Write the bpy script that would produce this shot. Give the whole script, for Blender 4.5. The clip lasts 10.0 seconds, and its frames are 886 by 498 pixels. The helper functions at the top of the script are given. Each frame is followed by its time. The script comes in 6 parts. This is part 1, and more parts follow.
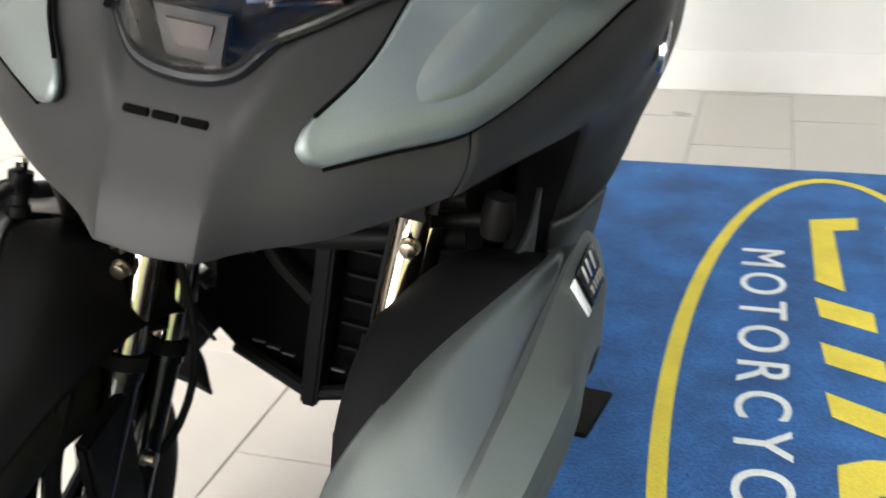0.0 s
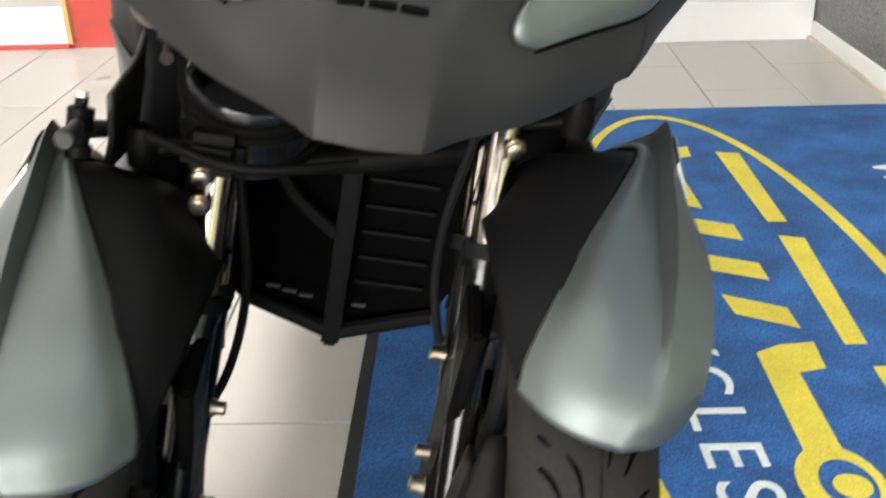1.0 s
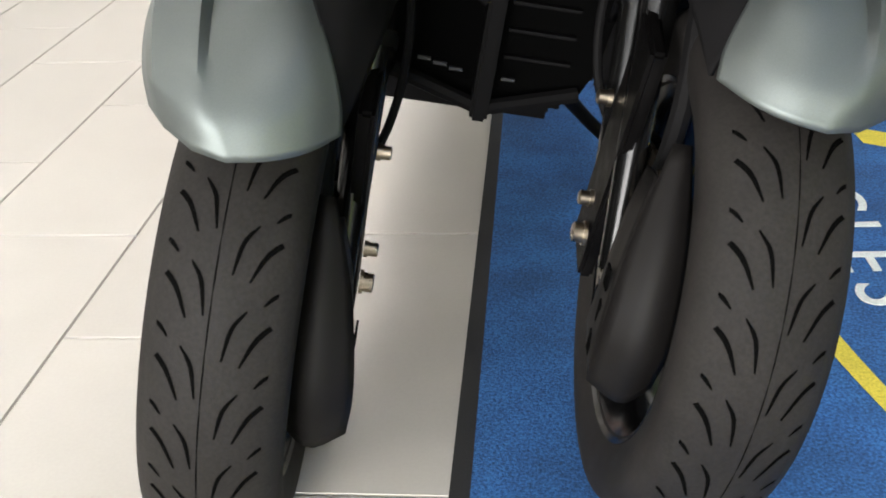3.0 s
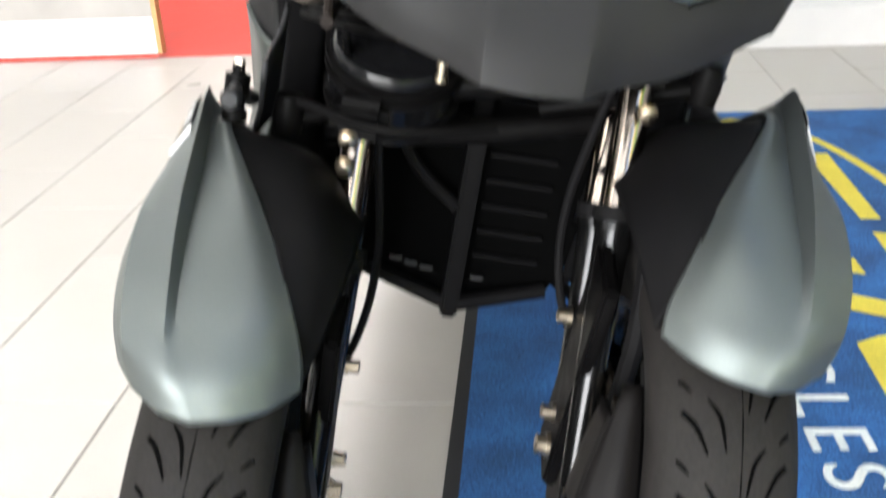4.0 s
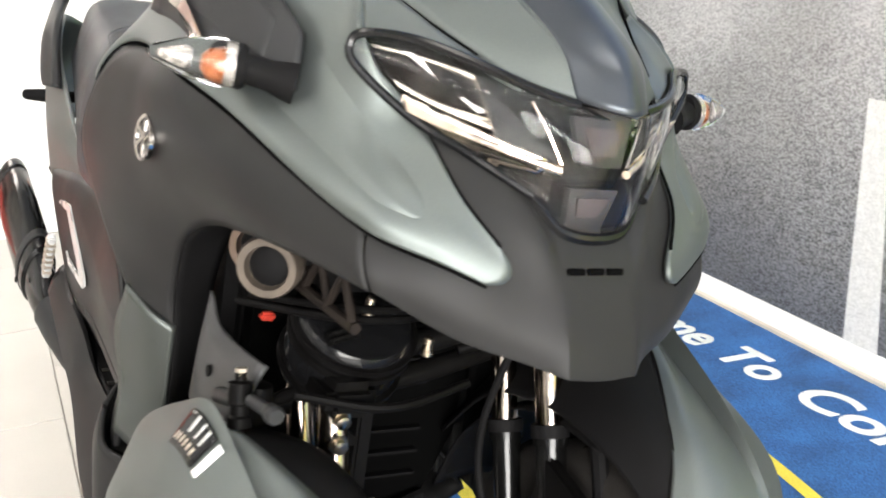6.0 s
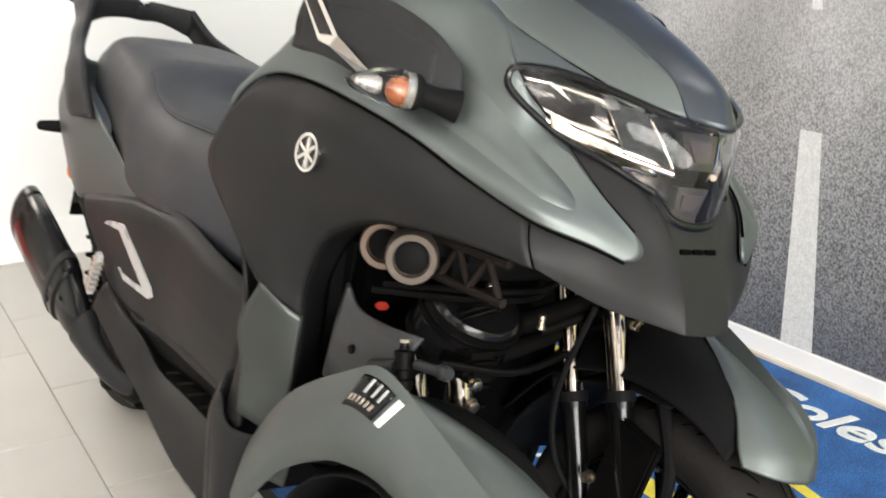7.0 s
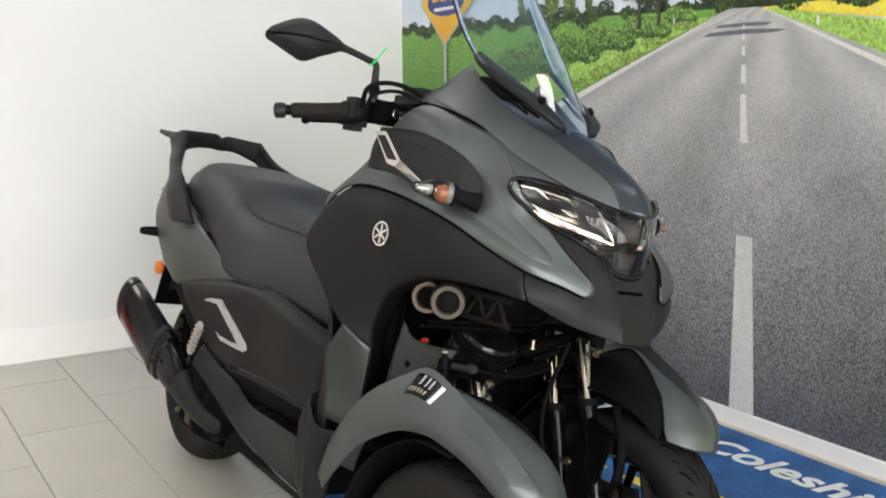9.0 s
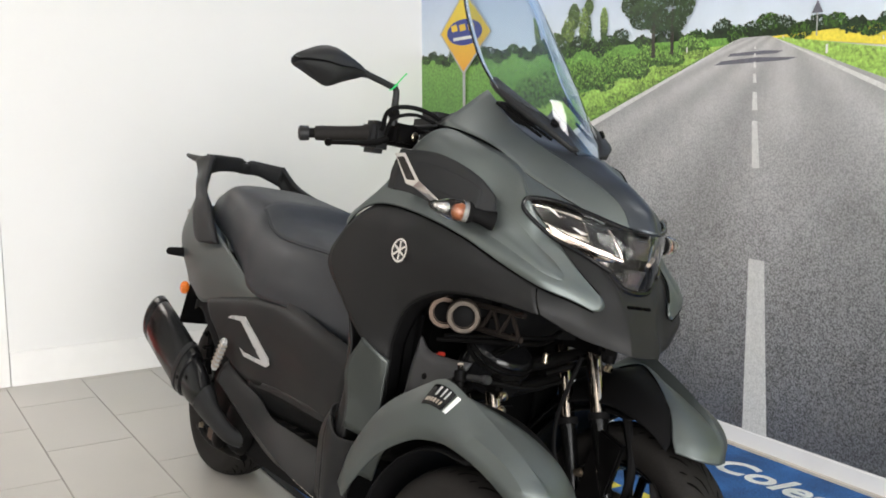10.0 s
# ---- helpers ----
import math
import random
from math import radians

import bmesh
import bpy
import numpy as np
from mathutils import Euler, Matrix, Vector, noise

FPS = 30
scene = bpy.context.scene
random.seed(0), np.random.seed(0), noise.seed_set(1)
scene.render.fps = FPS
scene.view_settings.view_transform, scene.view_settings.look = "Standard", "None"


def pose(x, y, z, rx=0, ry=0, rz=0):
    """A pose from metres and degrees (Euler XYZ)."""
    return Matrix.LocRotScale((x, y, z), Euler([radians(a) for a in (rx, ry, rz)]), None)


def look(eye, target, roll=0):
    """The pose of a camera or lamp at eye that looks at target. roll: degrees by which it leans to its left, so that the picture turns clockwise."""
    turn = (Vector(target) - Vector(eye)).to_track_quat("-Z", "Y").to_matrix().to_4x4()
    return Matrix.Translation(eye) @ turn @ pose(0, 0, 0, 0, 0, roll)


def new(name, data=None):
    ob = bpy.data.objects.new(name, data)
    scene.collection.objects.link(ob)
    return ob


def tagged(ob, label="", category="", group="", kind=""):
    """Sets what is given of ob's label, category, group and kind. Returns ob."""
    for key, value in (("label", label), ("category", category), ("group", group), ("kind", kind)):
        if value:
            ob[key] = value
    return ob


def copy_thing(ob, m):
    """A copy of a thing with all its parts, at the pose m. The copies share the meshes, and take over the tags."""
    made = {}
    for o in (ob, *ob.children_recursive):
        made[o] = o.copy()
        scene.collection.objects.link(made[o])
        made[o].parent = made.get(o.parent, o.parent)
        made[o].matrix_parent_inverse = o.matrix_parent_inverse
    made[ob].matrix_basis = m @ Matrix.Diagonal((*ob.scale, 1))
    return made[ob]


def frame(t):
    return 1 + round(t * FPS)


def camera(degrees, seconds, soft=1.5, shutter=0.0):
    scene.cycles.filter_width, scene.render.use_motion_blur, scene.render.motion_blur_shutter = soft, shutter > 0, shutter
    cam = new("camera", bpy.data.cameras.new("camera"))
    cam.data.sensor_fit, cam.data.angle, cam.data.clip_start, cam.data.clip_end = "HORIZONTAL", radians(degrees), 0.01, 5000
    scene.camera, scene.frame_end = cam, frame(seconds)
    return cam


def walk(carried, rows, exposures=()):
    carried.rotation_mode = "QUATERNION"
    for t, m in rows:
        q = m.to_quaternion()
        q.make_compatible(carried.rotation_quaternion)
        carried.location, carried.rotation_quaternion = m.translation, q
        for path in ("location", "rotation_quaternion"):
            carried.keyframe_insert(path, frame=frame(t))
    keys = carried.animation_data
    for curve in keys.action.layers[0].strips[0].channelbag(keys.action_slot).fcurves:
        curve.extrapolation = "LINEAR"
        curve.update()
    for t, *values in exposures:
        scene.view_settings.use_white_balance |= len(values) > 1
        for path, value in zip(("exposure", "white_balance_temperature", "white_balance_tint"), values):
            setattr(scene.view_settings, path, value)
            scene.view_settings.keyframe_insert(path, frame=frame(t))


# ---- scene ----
import itertools
cam = camera(47.5, 10.0, soft=1.8, shutter=0.5)
PATH = [
    (0, (0.108, 0.082, 0.99), (-0.466, 1.824, 0.191), -2.6),
    (0.5, (-0.05, 0.059, 0.959), (-0.292, 1.87, 0.147), -1.6),
    (1, (-0.215, -0.018, 0.943), (-0.281, 1.793, 0.097), -1.9),
    (1.2, (-0.238, -0.031, 0.911), (-0.325, 1.773, 0.052), -2.7),
    (1.5, (-0.264, -0.051, 0.865), (-0.372, 1.744, -0.01), -3.7),
    (2, (-0.289, -0.081, 0.801), (-0.423, 1.689, -0.121), -4.2),
    (2.2, (-0.289, -0.107, 0.793), (-0.461, 1.652, -0.144), -4.3),
    (3.3, (-0.33, -0.109, 0.787), (-0.523, 1.624, -0.193), -3.2),
    (3.5, (-0.333, -0.093, 0.799), (-0.494, 1.657, -0.156), -2.8),
    (4, (-0.284, -0.081, 0.912), (-0.469, 1.739, 0.105), -3.0),
    (4.5, (-0.311, -0.034, 0.984), (-0.396, 1.839, 0.289), -2.1),
    (5, (-0.425, 0.103, 1.011), (-0.009, 1.914, 0.272), -2.0),
    (5.5, (-0.573, 0.022, 1.07), (0.066, 1.812, 0.447), -1.4),
    (5.7, (-0.632, -0.027, 1.103), (0.045, 1.744, 0.466), -2.0),
    (6.8, (-1.04, -0.086, 1.139), (-0.041, 1.534, 0.525), -0.1),
    (7, (-1.095, -0.129, 1.149), (-0.096, 1.503, 0.567), -0.6),
    (7.5, (-1.213, -0.311, 1.167), (-0.23, 1.357, 0.665), -1.6),
    (8, (-1.349, -0.403, 1.168), (-0.28, 1.232, 0.739), -0.8),
    (8.5, (-1.461, -0.512, 1.183), (-0.382, 1.126, 0.793), -1.2),
    (9, (-1.508, -0.682, 1.199), (-0.464, 0.991, 0.862), -0.5),
    (9.5, (-1.544, -0.748, 1.191), (-0.524, 0.947, 0.893), -0.4),
    (10, (-1.547, -0.756, 1.187), (-0.531, 0.944, 0.908), -0.4),
]
walk(cam, [(t, look(eye, target, roll)) for t, eye, target, roll in PATH],
     exposures=[(0.0, 1.14, 6600, 10), (1.0, 1.00, 6600, 10), (2.0, 0.90, 6550, 10), (3.3, 0.84, 6550, 10), (4.0, 1.16, 6300, 10), (4.5, 1.06, 6150, 10), (5.0, 1.34, 6400, 10), (5.7, 1.30, 6600, 10), (7.0, 0.76, 6650, 10), (7.5, 0.64, 6650, 10), (8.5, 0.22, 6600, 10), (9.0, 0.12, 6550, 10), (9.5, 0.14, 6500, 10), (10.0, 0.19, 6500, 10)])

# ---------- light ----------
world = bpy.data.worlds.new("world")
scene.world = world
world.use_nodes = True
wn = world.node_tree
bg = wn.nodes["Background"]
sky = wn.nodes.new("ShaderNodeTexSky")
sky.sky_type = "NISHITA"
sky.sun_disc = False
sky.sun_elevation, sky.sun_rotation = radians(38), radians(160)
wn.links.new(sky.outputs[0], bg.inputs[0])
bg.inputs[1].default_value = 0.12


def area_lamp(name, m, sx, sy, watts, color=(1, 1, 1)):
    d = bpy.data.lights.new(name, "AREA")
    d.shape, d.size, d.size_y, d.energy, d.color = "RECTANGLE", sx, sy, watts, color
    ob = new(name, d)
    ob.matrix_world = m
    return ob


# ---------- materials ----------
def mat(name, color, rough=0.5, metal=0.0, vary=0.12, scale=6.0, fine=0.0, fine_scale=400.0, bump=0.0, bump_scale=300.0,
        rough_vary=0.08, coat=0.0, random_object=0.0, transmission=0.0, ior=1.45, spec=0.5):
    m = bpy.data.materials.new(name)
    m.use_nodes = True
    t = m.node_tree
    N, K = t.nodes, t.links
    b = N["Principled BSDF"]
    b.inputs["Metallic"].default_value = metal
    b.inputs["Coat Weight"].default_value = coat
    b.inputs["Transmission Weight"].default_value = transmission
    b.inputs["IOR"].default_value = ior
    b.inputs["Specular IOR Level"].default_value = spec
    tc = N.new("ShaderNodeTexCoord")
    n1 = N.new("ShaderNodeTexNoise")
    n1.inputs["Scale"].default_value, n1.inputs["Detail"].default_value = scale, 5
    K.new(tc.outputs["Object"], n1.inputs["Vector"])
    mr = N.new("ShaderNodeMapRange")
    mr.inputs[1].default_value, mr.inputs[2].default_value = 0.3, 0.7
    mr.inputs[3].default_value, mr.inputs[4].default_value = 1 - vary, 1 + vary
    K.new(n1.outputs["Fac"], mr.inputs[0])
    value = mr.outputs[0]
    if fine:
        n2 = N.new("ShaderNodeTexNoise")
        n2.inputs["Scale"].default_value, n2.inputs["Detail"].default_value = fine_scale, 2
        K.new(tc.outputs["Object"], n2.inputs["Vector"])
        m2 = N.new("ShaderNodeMapRange")
        m2.inputs[1].default_value, m2.inputs[2].default_value = 0.3, 0.7
        m2.inputs[3].default_value, m2.inputs[4].default_value = 1 - fine, 1 + fine
        K.new(n2.outputs["Fac"], m2.inputs[0])
        mm = N.new("ShaderNodeMath")
        mm.operation = "MULTIPLY"
        K.new(value, mm.inputs[0]), K.new(m2.outputs[0], mm.inputs[1])
        value = mm.outputs[0]
    if random_object:
        oi = N.new("ShaderNodeObjectInfo")
        m3 = N.new("ShaderNodeMapRange")
        m3.inputs[3].default_value, m3.inputs[4].default_value = 1 - random_object, 1 + random_object
        K.new(oi.outputs["Random"], m3.inputs[0])
        mm = N.new("ShaderNodeMath")
        mm.operation = "MULTIPLY"
        K.new(value, mm.inputs[0]), K.new(m3.outputs[0], mm.inputs[1])
        value = mm.outputs[0]
    mx = N.new("ShaderNodeVectorMath")
    mx.operation = "SCALE"
    mx.inputs[0].default_value = color
    K.new(value, mx.inputs["Scale"])
    K.new(mx.outputs[0], b.inputs["Base Color"])
    mr2 = N.new("ShaderNodeMapRange")
    mr2.inputs[1].default_value, mr2.inputs[2].default_value = 0.3, 0.7
    mr2.inputs[3].default_value, mr2.inputs[4].default_value = max(0.0, rough - rough_vary), min(1, rough + rough_vary)
    K.new(n1.outputs["Fac"], mr2.inputs[0])
    K.new(mr2.outputs[0], b.inputs["Roughness"])
    if bump:
        nb = N.new("ShaderNodeTexNoise")
        nb.inputs["Scale"].default_value, nb.inputs["Detail"].default_value = bump_scale, 3
        K.new(tc.outputs["Object"], nb.inputs["Vector"])
        bp = N.new("ShaderNodeBump")
        bp.inputs["Strength"].default_value, bp.inputs["Distance"].default_value = bump, 0.002
        K.new(nb.outputs["Fac"], bp.inputs["Height"])
        K.new(bp.outputs[0], b.inputs["Normal"])
    return m


GREEN = mat("matte_green_paint", (0.112, 0.125, 0.121), 0.50, 0.80, vary=0.05, fine=0.05, fine_scale=900, bump=0.02, bump_scale=1200, rough_vary=0.04)
COWL = mat("dark_cowl_paint", (0.050, 0.056, 0.064), 0.36, 0.70, vary=0.05, fine=0.05, fine_scale=900, bump=0.02, bump_scale=1200, rough_vary=0.04)
SCOOP = mat("brown_black_plastic", (0.0065, 0.0058, 0.0055), 0.56, vary=0.12, scale=12, bump=0.06, bump_scale=700, spec=0.14)
DARK = mat("dark_grey_plastic", (0.0145, 0.0142, 0.0142), 0.46, vary=0.08, bump=0.06, bump_scale=900, rough_vary=0.05, spec=0.15)
GREYP = mat("mid_grey_plastic", (0.030, 0.030, 0.031), 0.5, vary=0.06, bump=0.05, bump_scale=900, spec=0.35)
# darker copy of the green paint: the leg panel's shade is in this colour
LEG_SHADED = mat("shaded_green_paint", (0.060, 0.066, 0.062), 0.45, 0.6, vary=0.05, spec=0.3)
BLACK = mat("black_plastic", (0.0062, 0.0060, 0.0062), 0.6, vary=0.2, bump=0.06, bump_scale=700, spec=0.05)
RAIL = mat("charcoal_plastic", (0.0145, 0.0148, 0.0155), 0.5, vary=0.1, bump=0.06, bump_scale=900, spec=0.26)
ENAMEL = mat("gloss_black_enamel", (0.003, 0.003, 0.003), 0.20, vary=0.1, rough_vary=0.04, spec=0.35)
HORN = mat("dull_cast_metal", (0.085, 0.068, 0.054), 0.62, 0.4, vary=0.2, scale=40)
TRUSS = mat("dark_stained_casting", (0.012, 0.009, 0.0075), 0.6, 0.2, vary=0.3, scale=30, spec=0.15)
GLOSS = mat("gloss_black", (0.005, 0.005, 0.0055), 0.18, vary=0.2, rough_vary=0.05, spec=0.28)
CASTING = mat("black_casting", (0.0031, 0.0029, 0.0029), 0.48, vary=0.3, scale=30, bump=0.08, bump_scale=500, spec=0.05)
CHROME = mat("chrome", (0.66, 0.62, 0.58), 0.09, 1.0, vary=0.03, rough_vary=0.03)
FORKCHROME = mat("fork_chrome", (0.30, 0.255, 0.215), 0.12, 1.0, vary=0.1, scale=30)
COPPER = mat("warm_chrome", (0.86, 0.72, 0.62), 0.12, 1.0, vary=0.12, scale=40)
FACET = mat("faceted_chrome", (0.95, 0.86, 0.74), 0.12, 0.75, vary=0.25, scale=30, bump=0.16, bump_scale=14, rough_vary=0.03)
# pale, half-diffuse colour that stands in for a bright reflection in the headlight
REFLECTION = mat("reflection_white", (0.80, 0.78, 0.74), 0.28, 0.45, vary=0.03, rough_vary=0.02)
STEEL = mat("zinc_steel", (0.30, 0.255, 0.195), 0.30, 1.0, vary=0.2, scale=60)
ALLOY = mat("cast_alloy", (0.42, 0.37, 0.31), 0.42, 0.8, vary=0.15, scale=40)
RUST = mat("heat_tinted_steel", (0.11, 0.078, 0.060), 0.5, 0.7, vary=0.3, scale=30)
RUBBER = mat("tyre_rubber", (0.0136, 0.0121, 0.0111), 0.72, vary=0.22, scale=14, fine=0.18, fine_scale=300, bump=0.12, bump_scale=500, spec=0.2)
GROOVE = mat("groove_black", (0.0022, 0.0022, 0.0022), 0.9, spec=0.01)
VINYL = mat("seat_vinyl", (0.0185, 0.0205, 0.0245), 0.46, vary=0.08, bump=0.18, bump_scale=900, spec=0.4)
VINYL2 = mat("seat_vinyl_plain", (0.0185, 0.0210, 0.0262), 0.52, vary=0.08, bump=0.3, bump_scale=1400)
ORANGE = mat("amber_plastic", (0.75, 0.18, 0.02), 0.25, vary=0.15, scale=80)
RED = mat("red_plastic", (0.55, 0.05, 0.03), 0.4)
WHITE_TAPE = mat("reflective_white", (0.80, 0.80, 0.79), 0.35, vary=0.04)
LENS = mat("clear_lens", (0.97, 0.97, 0.97), 0.02, vary=0.0, rough_vary=0.0, transmission=1.0, ior=1.20)
SMOKE = mat("smoked_reflector", (0.032, 0.028, 0.026), 0.14, 0.8, vary=0.3, scale=40)
DRL = mat("frosted_light_guide", (0.022, 0.020, 0.020), 0.6, vary=0.1, scale=30, spec=0.03)
SILVER = mat("satin_silver", (0.42, 0.42, 0.415), 0.30, 0.12, vary=0.05)
AMBER = mat("dull_amber", (0.16, 0.050, 0.018), 0.3, vary=0.2, scale=80)
PEARL = mat("pale_reflector", (0.27, 0.255, 0.24), 0.25, 0.6, vary=0.12, scale=60)
SCREEN = mat("clear_screen", (0.80, 0.90, 0.98), 0.01, vary=0.0, rough_vary=0.0, transmission=1.0, ior=1.58)
TILE = mat("cream_tile", (0.47, 0.447, 0.408), 0.33, vary=0.04, scale=5, fine=0.02, fine_scale=200, random_object=0.025, rough_vary=0.06)
GROUT = mat("grey_grout", (0.28, 0.265, 0.235), 0.9, vary=0.15, scale=20)
WALL = mat("white_wall_paint", (0.74, 0.735, 0.72), 0.85, vary=0.015, scale=2, bump=0.03, bump_scale=250)
GREYWALL = mat("grey_wall_paint", (0.20, 0.20, 0.21), 0.85, vary=0.03, scale=2, bump=0.03, bump_scale=250)
SKIRT = mat("white_gloss_paint", (0.80, 0.79, 0.77), 0.4, vary=0.03, scale=8)
CEIL = mat("ceiling_tile", (0.40, 0.42, 0.45), 0.9, vary=0.03)
CARPET = mat("blue_carpet", (0.026, 0.105, 0.29), 0.95, vary=0.36, scale=7, fine=0.50, fine_scale=260, bump=0.9, bump_scale=330)
CARPET_Y = mat("yellow_carpet", (0.68, 0.56, 0.07), 0.95, vary=0.10, scale=9, fine=0.16, fine_scale=260, bump=0.8, bump_scale=330)
CARPET_W = mat("white_carpet", (0.70, 0.74, 0.72), 0.95, vary=0.08, scale=9, fine=0.14, fine_scale=260, bump=0.8, bump_scale=330)
MATEDGE = mat("black_rubber_edge", (0.022, 0.022, 0.023), 0.75, vary=0.2, bump=0.2)
REDCARPET = mat("red_carpet", (0.56, 0.075, 0.058), 0.9, vary=0.08, bump=0.4)
DOORWOOD = mat("pale_wood_laminate", (0.36, 0.338, 0.310), 0.5, vary=0.10, scale=5)
ORANGEWOOD = mat("varnished_lipping", (0.55, 0.30, 0.12), 0.45, vary=0.1)
DARKGLASS = mat("dark_glass", (0.03, 0.03, 0.045), 0.08)
GREENTIE = mat("green_tie", (0.03, 0.55, 0.14), 0.4)


# ---------- mesh helpers ----------
def finish(bm, name, material, parent=None, label="", smooth=True):
    me = bpy.data.meshes.new(name)
    bmesh.ops.recalc_face_normals(bm, faces=bm.faces)
    bm.to_mesh(me)
    bm.free()
    me.materials.append(material)
    if smooth:
        for p in me.polygons:
            p.use_smooth = True
        me.set_sharp_from_angle(angle=radians(38))
    ob = new(name, me)
    if parent is not None:
        ob.parent = parent
    if label:
        ob["label"] = label
    return ob


def part(name, bm, material, parent, label="", smooth=True):
    return finish(bm, name, material, parent, label, smooth)


def catmull(pts, n):
    """n points evenly along the parameter of a smooth curve through pts."""
    P = [Vector(p) for p in pts]
    if len(P) == 2:
        return [P[0].lerp(P[1], i / (n - 1)) for i in range(n)]
    out, last = [], len(P) - 1
    for i in range(n):
        u = i / (n - 1) * last
        k = min(int(u), last - 1)
        f = u - k
        p1, p2 = P[k], P[k + 1]
        p0 = P[k - 1] if k else p1 * 2 - p2
        p3 = P[k + 2] if k + 2 <= last else p2 * 2 - p1
        out.append(0.5 * (2 * p1 + (p2 - p0) * f + (2 * p0 - 5 * p1 + 4 * p2 - p3) * f * f + (3 * p1 - p0 - 3 * p2 + p3) * f ** 3))
    return out


def grid_bm(rows, nu=28, nv=14, bm=None):
    """A smooth sheet through rows of points (all rows equally long)."""
    fine = [catmull(r, nv) for r in rows]
    cols = [catmull([r[j] for r in fine], nu) for j in range(nv)]
    bm = bm or bmesh.new()
    v = [[bm.verts.new(cols[j][i]) for j in range(nv)] for i in range(nu)]
    for i in range(nu - 1):
        for j in range(nv - 1):
            bm.faces.new((v[i][j], v[i + 1][j], v[i + 1][j + 1], v[i][j + 1]))
    return bm


def curve_at(P, u):
    """The point at parameter u on the smooth curve through P."""
    last = len(P) - 1
    if last == 1:
        return P[0].lerp(P[1], u)
    k = max(0, min(int(u), last - 1))
    f = u - k
    p1, p2 = P[k], P[k + 1]
    p0 = P[k - 1] if k else p1 * 2 - p2
    p3 = P[k + 2] if k + 2 <= last else p2 * 2 - p1
    return 0.5 * (2 * p1 + (p2 - p0) * f + (2 * p0 - 5 * p1 + 4 * p2 - p3) * f * f + (3 * p1 - p0 - 3 * p2 + p3) * f ** 3)


def surface_patch(rows, u0, u1, v0, v1, lift, nu=8, nv=8, away=None):
    """Points on the smooth sheet through rows, between row numbers u and column numbers v, raised by lift (a number or a
    function of the two fractions), away from the point away if one is given."""
    R = [[Vector(p) for p in r] for r in rows]

    def at(u, v):
        return curve_at([curve_at(r, v) for r in R], u)
    out = []
    for i in range(nu):
        line = []
        for j in range(nv):
            fu, fv = i / (nu - 1), j / (nv - 1)
            u, v, e = u0 + (u1 - u0) * fu, v0 + (v1 - v0) * fv, 0.04
            p = at(u, v)
            n = (at(u + e, v) - at(u - e, v)).cross(at(u, v + e) - at(u, v - e)).normalized()
            if away is not None and n.dot(p - Vector(away)) < 0:
                n = -n
            line.append(tuple(p + n * (lift(fu, fv) if callable(lift) else lift)))
        out.append(line)
    return out


def creased(name, rows, splits, material, parent, label="", nu=28, nv=10, thick=0.004):
    """A panel with thickness, smooth between the columns named in splits and sharp along them."""
    cuts = [0, *splits, len(rows[0]) - 1]
    bm = bmesh.new()
    for a, b in zip(cuts, cuts[1:]):
        grid_bm([r[a:b + 1] for r in rows], nu, 2 + nv * (b - a) // (len(rows[0]) - 1) if b - a > 1 else 3, bm)
    bmesh.ops.remove_doubles(bm, verts=bm.verts, dist=0.00005)
    ob = part(name, bm, material, parent, label)
    md = ob.modifiers.new("thickness", "SOLIDIFY")
    md.thickness, md.offset = thick, 0.0
    return ob


def flip(rows, s):
    return [[(s * x, y, z) for x, y, z in r] for r in rows]


def sheet(name, rows, material, parent, label="", nu=28, nv=14, thick=0.004):
    """A smooth panel with thickness."""
    ob = part(name, grid_bm(rows, nu, nv), material, parent, label)
    if thick:
        md = ob.modifiers.new("thickness", "SOLIDIFY")
        md.thickness, md.offset = thick, 0.0
    return ob


def tube_bm(pts, r, n=10, seg=6, bm=None, cap=True):
    """A round bar along a smooth curve; r: one radius or one for each point."""
    bm = bm or bmesh.new()
    m = max(2, (len(pts) - 1) * seg + 1) if len(pts) > 2 else 2
    c = catmull(pts, m)
    rr = [r] * len(pts) if not isinstance(r, (list, tuple)) else list(r)
    side = None
    rings = []
    for i, p in enumerate(c):
        d = (c[min(i + 1, m - 1)] - c[max(i - 1, 0)]).normalized()
        if side is None:
            side = d.orthogonal().normalized()
        side = (side - d * side.dot(d)).normalized()
        up = d.cross(side)
        u = i / (m - 1) * (len(pts) - 1)
        k = min(int(u), len(pts) - 2)
        rad = rr[k] + (rr[k + 1] - rr[k]) * (u - k)
        rings.append([bm.verts.new(p + (side * math.cos(a) + up * math.sin(a)) * rad) for a in (2 * math.pi * q / n for q in range(n))])
    for a, b in zip(rings, rings[1:]):
        for q in range(n):
            bm.faces.new((a[q], a[(q + 1) % n], b[(q + 1) % n], b[q]))
    if cap:
        bm.faces.new(rings[0]), bm.faces.new(rings[-1])
    return bm


def tube(name, pts, r, material, parent, label="", n=10, seg=6):
    return part(name, tube_bm(pts, r, n, seg), material, parent, label)


